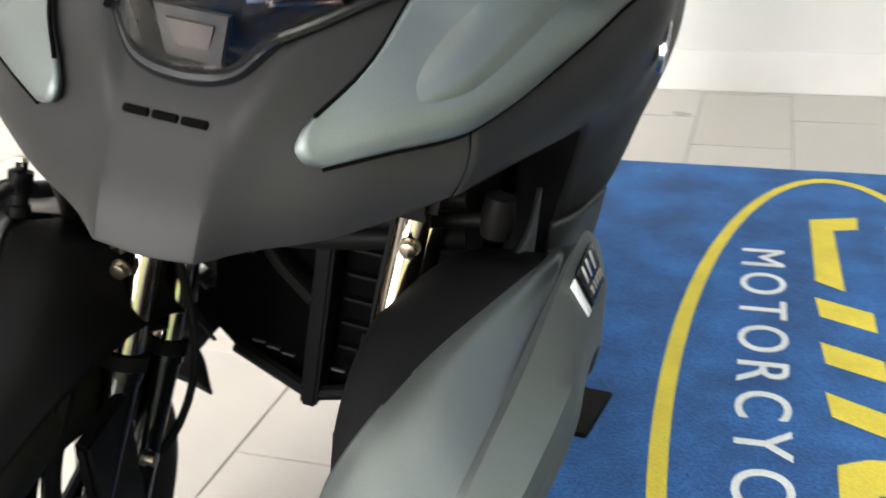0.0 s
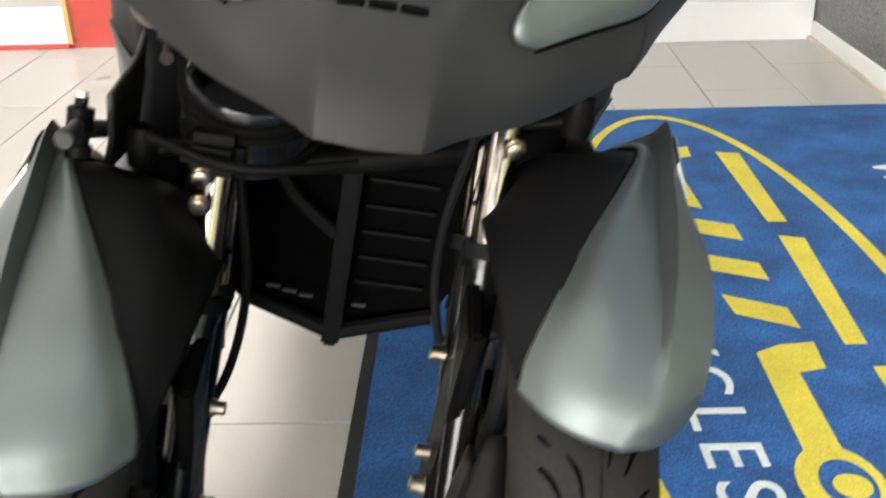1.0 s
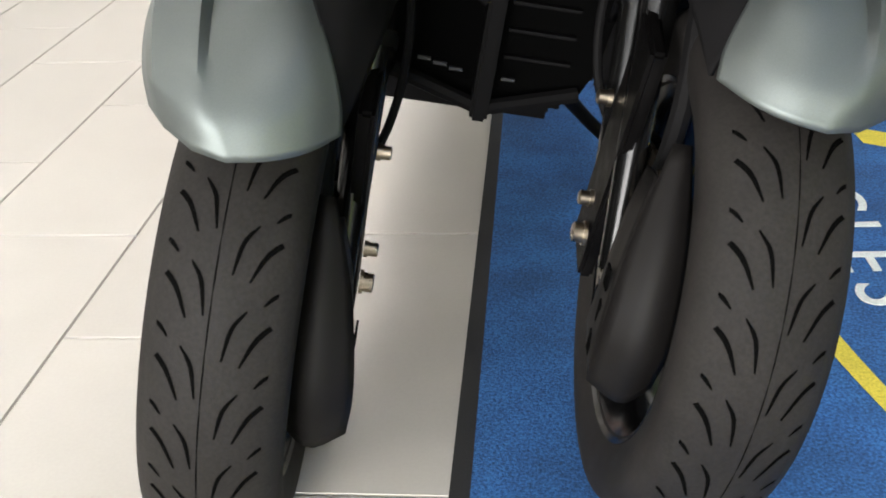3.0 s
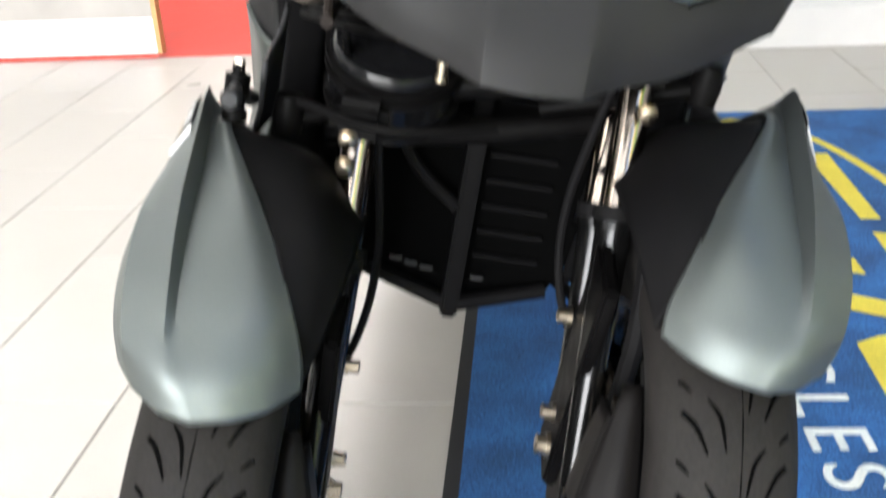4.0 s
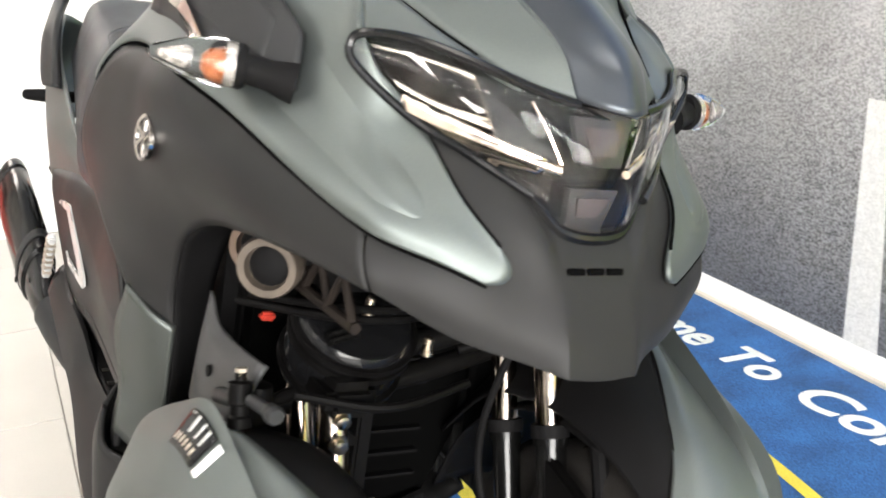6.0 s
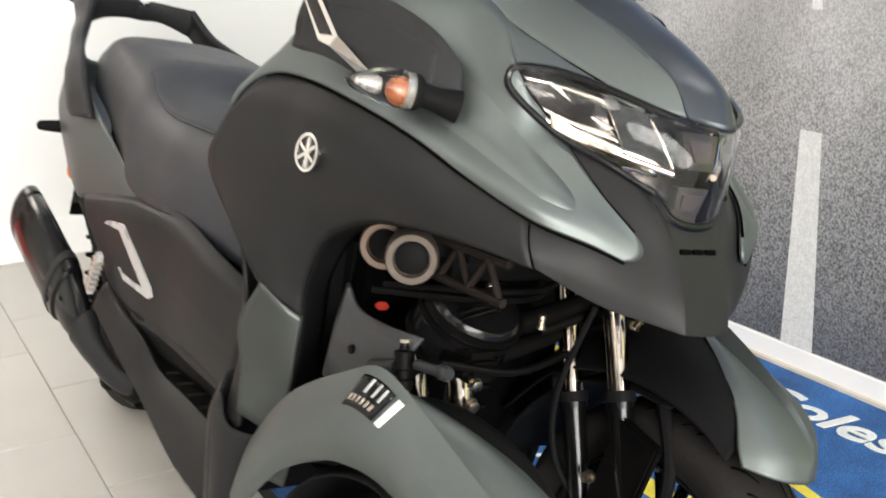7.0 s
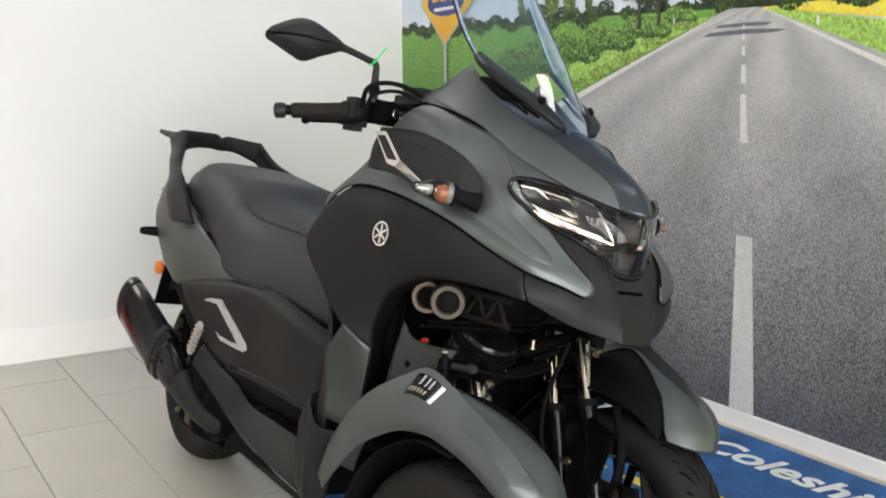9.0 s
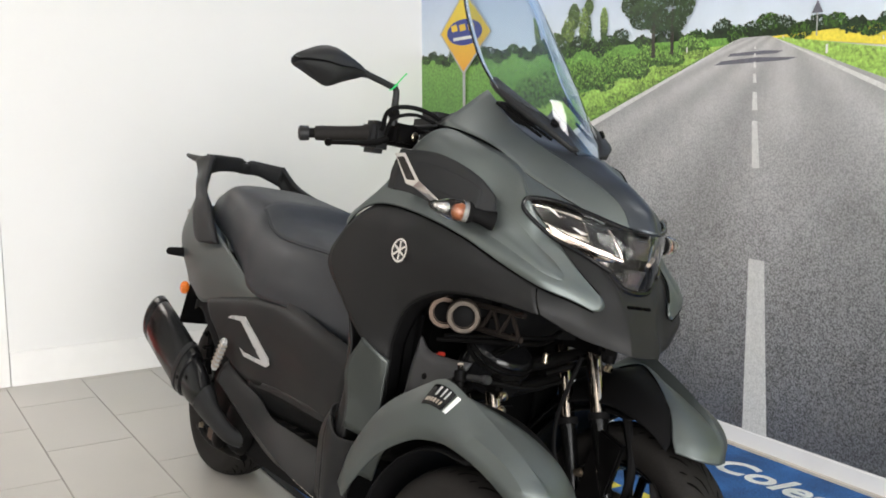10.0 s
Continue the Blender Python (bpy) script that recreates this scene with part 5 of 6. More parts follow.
# upper cowl with the beak
hc = [[(0.0, -0.136, 0.964), (0.020, -0.126, 0.966), (0.038, -0.104, 0.970), (0.046, -0.096, 0.972), (0.078, -0.066, 0.978)],
      [(0.0, -0.112, 1.006), (0.021, -0.100, 1.007), (0.042, -0.078, 1.008), (0.050, -0.070, 1.006), (0.100, -0.030, 0.992)],
      [(0.0, -0.052, 1.047), (0.024, -0.040, 1.046), (0.047, -0.018, 1.043), (0.056, -0.010, 1.041), (0.134, 0.022, 1.016)],
      [(0.0, 0.012, 1.079), (0.030, 0.030, 1.078), (0.058, 0.057, 1.076), (0.067, 0.062, 1.074), (0.166, 0.080, 1.046)],
      [(0.0, 0.070, 1.105), (0.040, 0.100, 1.108), (0.080, 0.135, 1.111), (0.090, 0.138, 1.109), (0.186, 0.150, 1.088)],
      [(0.0, 0.200, 1.135), (0.050, 0.210, 1.140), (0.095, 0.222, 1.154), (0.105, 0.224, 1.152), (0.200, 0.240, 1.115)],
      [(0.0, 0.300, 1.165), (0.055, 0.312, 1.180), (0.097, 0.325, 1.222), (0.107, 0.326, 1.220), (0.208, 0.330, 1.128)]]
full = [flip([r[::-1]], -1)[0] + r[1:] for r in hc]
cowl = creased("upper_cowl", [r[2:7] for r in full], [], COWL, scooter, "dark blue-grey centre of the cowl ending in a beak", nu=40, nv=24, thick=0.005)
for side in ([r[0:3] for r in full], [r[6:9] for r in full]):
    creased("cowl_side", side, [], GREEN, cowl, "matte grey-green side of the cowl", nu=40, nv=10, thick=0.005)
for s in (-1, 1):
    tube("cowl_gap", [(s * (r[4][0] + 0.002), r[4][1] - 0.002, r[4][2] + 0.0015) for r in hc[1:]], 0.0026, GROOVE, cowl, n=6)

# headlight
hl = [[(0.210, 0.012, 0.997), (0.212, 0.008, 0.986), (0.208, 0.008, 0.972)], [(0.165, -0.020, 0.998), (0.168, -0.026, 0.970), (0.162, -0.022, 0.934)],
      [(0.120, -0.056, 0.987), (0.116, -0.064, 0.952), (0.112, -0.056, 0.912)], [(0.070, -0.090, 0.972), (0.062, -0.100, 0.940), (0.060, -0.096, 0.886)],
      [(0.032, -0.112, 0.966), (0.034, -0.122, 0.920), (0.036, -0.110, 0.860)]]
hm = [[(0.0, -0.120, 0.964), (0.0, -0.130, 0.915), (0.0, -0.115, 0.853)]]
rows = flip(hl, -1) + hm + flip(hl[::-1], 1)
lens = sheet("headlight", rows, LENS, scooter, "clear headlight lens over smoked reflectors and light guides", nu=56, nv=16, thick=0.003)
lens.visible_shadow = False
back = [[(x * 0.985, y + 0.030 + 0.02 * (1 - abs(x) / 0.21), z) for x, y, z in r] for r in rows]
sheet("housing", back, SMOKE, lens, "smoked headlight housing", nu=40, nv=12, thick=0.004)
for s in (-1, 1):
    tube("light_bar", [(s * 0.198, 0.010, 0.968), (s * 0.150, -0.022, 0.936), (s * 0.090, -0.062, 0.920), (s * 0.036, -0.098, 0.907)], 0.0042, COPPER, lens, "polished lower bar", n=10)
    bowl = [[(s * 0.190, 0.024, 0.990), (s * 0.18, 0.026, 0.975), (s * 0.170, 0.006, 0.958)], [(s * 0.140, -0.010, 0.984), (s * 0.14, 0.012, 0.968), (s * 0.130, -0.022, 0.943)], [(s * 0.095, -0.045, 0.974), (s * 0.09, -0.020, 0.96), (s * 0.075, -0.062, 0.930)], [(s * 0.080, -0.050, 0.966), (s * 0.080, -0.040, 0.948), (s * 0.070, -0.060, 0.928)]]
    sheet("reflector", bowl, FACET, lens, "chrome reflector", nu=14, nv=10, thick=0.002)
    lathe("lamp_lens", [(0, 0.016), (0.010, 0.012), (0.016, 0.0), (0.0175, -0.006), (0, -0.006)], axis((s * 0.115, -0.016, 0.963), (-s * 0.55, -1, 0.0)), GLOSS, lens, "dark projector lens", n=20)
    tube("divider", [(s * 0.085, -0.066, 0.922), (s * 0.097, -0.054, 0.950), (s * 0.106, -0.040, 0.977)], 0.0012, FORKCHROME, lens, n=8)
    tube("divider", [(s * 0.036, -0.096, 0.913), (s * 0.050, -0.086, 0.940), (s * 0.062, -0.074, 0.963)], 0.0015, COPPER, lens, n=8)
for z0, z1, w0, w1, y0, y1 in ((0.914, 0.955, 0.022, 0.032, -0.106, -0.096), (0.856, 0.893, 0.020, 0.027, -0.095, -0.102)):
    gd = part("light_guide", plate_bm([(-w0, y0, z0), (w0, y0, z0), (w1, y1, z1), (-w1, y1, z1)], (0, 0.008, 0)), DRL, lens, "frosted square light guide", smooth=False)
    part("guide_core", plate_bm([(-w0 * 0.6, y0 - 0.002, z0 + 0.010), (w0 * 0.6, y0 - 0.002, z0 + 0.010), (w1 * 0.65, y1 - 0.002, z1 - 0.008), (-w1 * 0.65, y1 - 0.002, z1 - 0.008)], (0, 0.003, 0)), GUIDE, lens, smooth=False)
for s in (-1, 1):
    tube("eyebrow", [(s * 0.036, -0.108, 0.966), (s * 0.070, -0.092, 0.974), (s * 0.120, -0.058, 0.989), (s * 0.165, -0.022, 1.000), (s * 0.203, 0.004, 1.000), (s * 0.213, 0.012, 0.990), (s * 0.208, 0.006, 0.970), (s * 0.162, -0.026, 0.932), (s * 0.112, -0.060, 0.910), (s * 0.062, -0.098, 0.884)], 0.0045, GLOSS, lens, "black lens frame", n=8)
    plate("bezel", [(s * 0.105, -0.040, 0.978), (s * 0.062, -0.076, 0.968), (s * 0.037, -0.096, 0.914), (s * 0.085, -0.064, 0.922)], (0, 0.003, 0), ENAMEL, lens, "gloss black bezel")
    plate("glint", [(s * 0.164, 0.004, 0.988), (s * 0.140, -0.004, 0.985), (s * 0.082, -0.026, 0.972), (s * 0.058, -0.040, 0.964), (s * 0.044, -0.052, 0.953), (s * 0.098, -0.044, 0.945), (s * 0.124, -0.020, 0.963)], (0, 0.002, 0), REFLECTION, lens, "pale reflector facet with its bright reflection in the colour")
    sheet("chrome_band", [[(s * 0.176, -0.026, 0.953), (s * 0.168, -0.024, 0.934)], [(s * 0.140, -0.040, 0.942), (s * 0.130, -0.036, 0.916)], [(s * 0.090, -0.062, 0.928), (s * 0.084, -0.056, 0.906)], [(s * 0.046, -0.088, 0.916), (s * 0.044, -0.082, 0.900)]], COPPER, lens, "polished lower reflector band", nu=20, nv=5, thick=0.002)
tube("lower_frame", [(-0.105, -0.048, 0.905), (-0.058, -0.090, 0.880), (-0.034, -0.106, 0.856), (0.0, -0.111, 0.850), (0.034, -0.106, 0.856), (0.058, -0.090, 0.880), (0.105, -0.048, 0.905)], 0.007, GLOSS, lens, n=8)

# windscreen with its mounts
ws = [[(0.0, 0.060, 1.094), (0.010, 0.062, 1.096), (0.020, 0.066, 1.098), (0.030, 0.072, 1.10)],
      [(0.0, 0.100, 1.150), (0.028, 0.106, 1.150), (0.054, 0.118, 1.150), (0.078, 0.135, 1.150)],
      [(0.0, 0.150, 1.215), (0.044, 0.165, 1.215), (0.084, 0.200, 1.212), (0.112, 0.240, 1.205)],
      [(0.0, 0.230, 1.310), (0.052, 0.248, 1.308), (0.096, 0.285, 1.295), (0.122, 0.325, 1.275)],
      [(0.0, 0.310, 1.400), (0.050, 0.325, 1.397), (0.094, 0.358, 1.385), (0.124, 0.395, 1.365)],
      [(0.0, 0.385, 1.485), (0.044, 0.396, 1.482), (0.084, 0.420, 1.470), (0.114, 0.452, 1.450)],
      [(0.0, 0.430, 1.535), (0.030, 0.437, 1.531), (0.058, 0.452, 1.520), (0.084, 0.477, 1.503)]]
screen = sheet("windscreen", [flip([r[::-1]], -1)[0] + r[1:] for r in ws], SCREEN, scooter, "clear curved windscreen", nu=36, nv=30, thick=0.003)
screen.visible_shadow = False
for s in (-1, 1):
    br = sheet("screen_bracket", flip([[(0.030, 0.080, 1.110), (0.050, 0.076, 1.112)], [(0.050, 0.120, 1.150), (0.085, 0.112, 1.140)], [(0.080, 0.215, 1.205), (0.110, 0.210, 1.190)], [(0.092, 0.275, 1.238), (0.118, 0.272, 1.226)], [(0.100, 0.300, 1.252), (0.116, 0.298, 1.246)]], s), RAIL, scooter, "black windscreen bracket", nu=20, nv=5, thick=0.010)
    bolt((s * 0.066, 0.122, 1.162), (s * 0.4, -0.7, 0.5), 0.008, br, BLACK, 0.006, "black screen bolt")
    for k in range(2):
        tube("rib", [(s * (0.075 + 0.012 * k), 0.115 + 0.02 * k, 1.128 + 0.004 * k), (s * (0.105 + 0.012 * k), 0.24 + 0.02 * k, 1.190 + 0.006 * k)], 0.0035, BLACK, br, n=6)

# handlebar, grips, levers and mirrors
bar = tube("handlebar", [(-0.408, 0.540, 1.074), (-0.28, 0.470, 1.100), (-0.15, 0.42, 1.130), (0.0, 0.41, 1.135), (0.15, 0.42, 1.130), (0.28, 0.470, 1.100), (0.408, 0.540, 1.074)], 0.011, BLACK, scooter, "black handlebar with rubber grips", n=12)
box("bar_cover", -0.20, 0.20, 0.36, 0.46, 1.10, 1.165, RAIL, bar, "black handlebar cover", bevel=0.02)
sheet("dash_cover", [[(-0.20, 0.33, 1.13), (-0.1, 0.34, 1.20), (0, 0.34, 1.215), (0.1, 0.34, 1.20), (0.20, 0.33, 1.13)], [(-0.22, 0.43, 1.12), (-0.1, 0.44, 1.17), (0, 0.45, 1.18), (0.1, 0.44, 1.17), (0.22, 0.43, 1.12)]], RAIL, scooter, "black dashboard cover", nu=8, nv=20)
for s in (-1, 1):
    g0, g1 = Vector((s * 0.288, 0.474, 1.096)), Vector((s * 0.400, 0.536, 1.075))
    d = (g1 - g0).normalized()
    gp = lathe("grip", [(0.011, 0), (0.019, 0.002), (0.019, 0.012), (0.0165, 0.016), (0.0155, 0.06), (0.0165, 0.105), (0.0155, 0.118), (0.011, 0.120)], axis(g0, d), RUBBER, bar, "black ribbed rubber grip", n=20)
    lathe("bar_end", [(0, 0.0), (0.0155, 0.0), (0.0165, 0.006), (0.0165, 0.020), (0.010, 0.024), (0, 0.024)], axis(g1 + d * 0.002, d), RAIL, bar, "black bar-end weight", n=18)
    part("lever", tube_bm([(s * 0.270, 0.425, 1.088), (s * 0.300, 0.430, 1.074), (s * 0.345, 0.452, 1.066), (s * 0.380, 0.472, 1.060)], [0.008, 0.007, 0.0055, 0.005], 8), CASTING, bar, "black brake lever")
    lathe("lever_ball", [(0, -0.009), (0.0065, -0.0065), (0.009, 0), (0.0065, 0.0065), (0, 0.009)], Matrix.Translation((s * 0.385, 0.475, 1.059)), CASTING, bar, n=14)
    box("switch_box", s * 0.275 - 0.022, s * 0.275 + 0.022, 0.44, 0.50, 1.055, 1.125, RAIL, bar, "black switch housing", bevel=0.010)
    res = box("master_cylinder", s * 0.235 - 0.035, s * 0.235 + 0.030, 0.395, 0.445, 1.075, 1.125, CASTING, bar, "black brake master cylinder", bevel=0.008)
    lathe("sight_glass", [(0, 0), (0.009, 0), (0.011, 0.003), (0.009, 0.005), (0, 0.004)], axis((s * 0.222, 0.3945, 1.10), (-s * 0.2, -1, 0.1)), STEEL, bar, "brass sight glass ring", n=16)
    tube("hose", [(s * 0.285, 0.43, 1.105), (s * 0.292, 0.40, 1.145), (s * 0.25, 0.38, 1.160), (s * 0.19, 0.37, 1.150), (s * 0.16, 0.36, 1.120)], 0.005, BLACK, bar, n=8)
    tube("hose", [(s * 0.28, 0.42, 1.095), (s * 0.282, 0.395, 1.130), (s * 0.24, 0.37, 1.145), (s * 0.18, 0.36, 1.130)], 0.004, BLACK, bar, n=8)


def mirror(s):
    st = tube("mirror", [(s * 0.262, 0.425, 1.115), (s * 0.265, 0.425, 1.168), (s * 0.268, 0.425, 1.195), (s * 0.286, 0.424, 1.201), (s * 0.340, 0.422, 1.211), (s * 0.372, 0.422, 1.214)], [0.010, 0.008, 0.007, 0.007, 0.007, 0.012], RAIL, scooter, "charcoal mirror on a bent stem", n=12)
    lathe("stem_nut", [(0, 0), (0.013, 0), (0.013, 0.014), (0.009, 0.018), (0, 0.018)], Matrix.Translation((s * 0.263, 0.425, 1.135)), BLACK, st, n=6)
    sec = []
    dx, dz = -0.002, -0.029
    for f, h, zc, dp in ((0.0, 0.006, 1.240, 0.010), (0.06, 0.014, 1.242, 0.020), (0.28, 0.028, 1.242, 0.036), (0.48, 0.040, 1.240, 0.040), (0.66, 0.034, 1.242, 0.038), (0.90, 0.016, 1.240, 0.028), (0.97, 0.010, 1.238, 0.018), (1.0, 0.004, 1.237, 0.008)):
        x = s * (0.362 + dx + 0.160 * f)
        sec.append([(x, 0.425 - dp * max(0.0, math.cos(a)) - 0.01 * math.cos(a), zc + dz + h * math.sin(a) - (0.006 * f if math.sin(a) < 0 else 0)) for a in [2 * math.pi * k / 12 for k in range(13)]])
    sheet("mirror_shell", sec, RAIL, st, "black plastic mirror shell", nu=26, nv=36, thick=0)
    part("mirror_glass", plate_bm([(s * (0.385 + 0.115 * (0.5 + 0.5 * math.cos(a))), 0.436, 1.211 + 0.018 * math.sin(a)) for a in [2 * math.pi * k / 24 for k in range(24)]], (0, 0.002, 0)), CHROME, st, "mirror glass", smooth=False)


mirror(-1)
tie = tagged(new("cable_tie"), "bright green tie knotted round the mirror stem", "cable tie")
tie.matrix_world = scooter.matrix_world.copy()
part("loop", lathe_bm([(0.008, -0.0015), (0.0095, -0.0015), (0.0095, 0.0015), (0.008, 0.0015)], axis((-0.275, 0.424, 1.203), (-0.5, 0, 0.8)), 16, closed=True), GREENTIE, tie)
tube("tail", [(-0.275, 0.415, 1.205), (-0.268, 0.405, 1.222), (-0.262, 0.400, 1.232)], 0.0016, GREENTIE, tie, n=6)
tube("tail", [(-0.275, 0.415, 1.203), (-0.290, 0.405, 1.192), (-0.298, 0.402, 1.188)], 0.0016, GREENTIE, tie, n=6)

# seat
SEAT_ROWS = []


def loft(name, stations, material, parent, label="", nu=40, nv=30, thick=0.004):
    rows = []
    for y, pts in stations:
        rows.append([(-a, y, z) for a, z in pts[::-1]] + [(a, y, z) for a, z in pts[1:]])
    SEAT_ROWS[:] = rows
    return sheet(name, rows, material, parent, label, nu, nv, thick)


seat = loft("seat", [(0.49, [(0, 0.75), (0.06, 0.747), (0.11, 0.725), (0.16, 0.68), (0.20, 0.64)]), (0.545, [(0, 0.76), (0.06, 0.757), (0.12, 0.735), (0.17, 0.68), (0.192, 0.61)]), (0.60, [(0, 0.80), (0.07, 0.797), (0.135, 0.765), (0.178, 0.69), (0.202, 0.61)]),
                     (0.80, [(0, 0.812), (0.10, 0.810), (0.168, 0.778), (0.205, 0.70), (0.22, 0.635)]), (1.00, [(0, 0.825), (0.12, 0.823), (0.185, 0.785), (0.215, 0.70), (0.228, 0.635)]),
                     (1.13, [(0, 0.850), (0.12, 0.848), (0.182, 0.810), (0.212, 0.73), (0.222, 0.655)]), (1.22, [(0, 0.892), (0.12, 0.888), (0.170, 0.858), (0.200, 0.79), (0.212, 0.700)]),
                     (1.38, [(0, 0.914), (0.12, 0.909), (0.160, 0.890), (0.180, 0.845), (0.196, 0.76)]), (1.56, [(0, 0.932), (0.10, 0.928), (0.142, 0.910), (0.160, 0.862), (0.176, 0.80)]), (1.70, [(0, 0.912), (0.08, 0.900), (0.118, 0.888), (0.135, 0.865), (0.140, 0.84)])], VINYL, scooter, "black vinyl two-person seat with piping", nu=60, nv=40, thick=0.006)
pad = surface_patch(SEAT_ROWS, 2.0, 6.1, 2.2, 5.8, 0.0035, 14, 12)
if pad[6][6][2] < 0.82:
    pad = surface_patch(SEAT_ROWS, 2.0, 6.1, 2.2, 5.8, -0.0035, 14, 12)
sheet("rider_pad", pad, VINYL2, seat, "smooth grey seat cover panel", nu=30, nv=24, thick=0.004)
tube("piping", [p[0] for p in pad] + pad[-1][1:-1] + [p[-1] for p in pad[::-1]], 0.0028, VINYL, seat, n=6, seg=2)

box("seat_base", -0.15, 0.15, 0.64, 1.60, 0.58, 0.72, BLACK, scooter, "black structure under the seat", bevel=0.02)

# grab rail, tail and rear
for s in (-1, 1):
    sheet("grab_rail", flip([[(0.226, 1.405, 0.748), (0.236, 1.47, 0.742), (0.232, 1.530, 0.742)], [(0.223, 1.45, 0.785), (0.236, 1.52, 0.765), (0.230, 1.580, 0.760)], [(0.218, 1.50, 0.820), (0.230, 1.57, 0.815), (0.224, 1.640, 0.822)], [(0.205, 1.58, 0.868), (0.214, 1.63, 0.868), (0.208, 1.680, 0.868)], [(0.180, 1.69, 0.905), (0.186, 1.735, 0.912), (0.180, 1.780, 0.915)], [(0.155, 1.755, 0.955), (0.160, 1.80, 0.955), (0.155, 1.850, 0.950)], [(0.140, 1.775, 1.010), (0.150, 1.84, 1.005), (0.150, 1.905, 0.995)]] if s < 0 else
          [[(0.212, 1.18, 0.855), (0.216, 1.18, 0.845), (0.212, 1.18, 0.835)], [(0.205, 1.39, 0.882), (0.212, 1.40, 0.866), (0.205, 1.41, 0.850)], [(0.185, 1.62, 0.918), (0.192, 1.65, 0.900), (0.185, 1.66, 0.880)], [(0.150, 1.73, 0.955), (0.158, 1.75, 0.930), (0.150, 1.76, 0.905)], [(0.112, 1.79, 1.013), (0.122, 1.80, 0.985), (0.115, 1.81, 0.950)]], s), RAIL, scooter, "black grab rail side", nu=30, nv=9, thick=0.016)
cross = [[(x, y, zt), (x, y + 0.004, (zt + zb) / 2), (x, y + 0.016, zb)] for x, y, zt, zb in ((-0.145, 1.81, 1.014, 0.950), (-0.10, 1.835, 1.018, 0.968), (-0.05, 1.85, 1.020, 0.976), (-0.012, 1.855, 1.021, 0.977), (-0.006, 1.855, 1.008, 0.977), (0.016, 1.855, 1.008, 0.977), (0.022, 1.853, 1.019, 0.977), (0.06, 1.84, 1.018, 0.975), (0.118, 1.79, 1.013, 0.950))]
sheet("grab_rail", cross, RAIL, scooter, "black grab rail cross piece", nu=60, nv=6, thick=0.024)
tube("rail_tip", [(-0.142, 1.86, 0.995), (-0.145, 1.95, 0.998), (-0.150, 2.01, 1.005)], [0.012, 0.011, 0.007], RAIL, scooter, "pointed end of the grab rail", n=8)


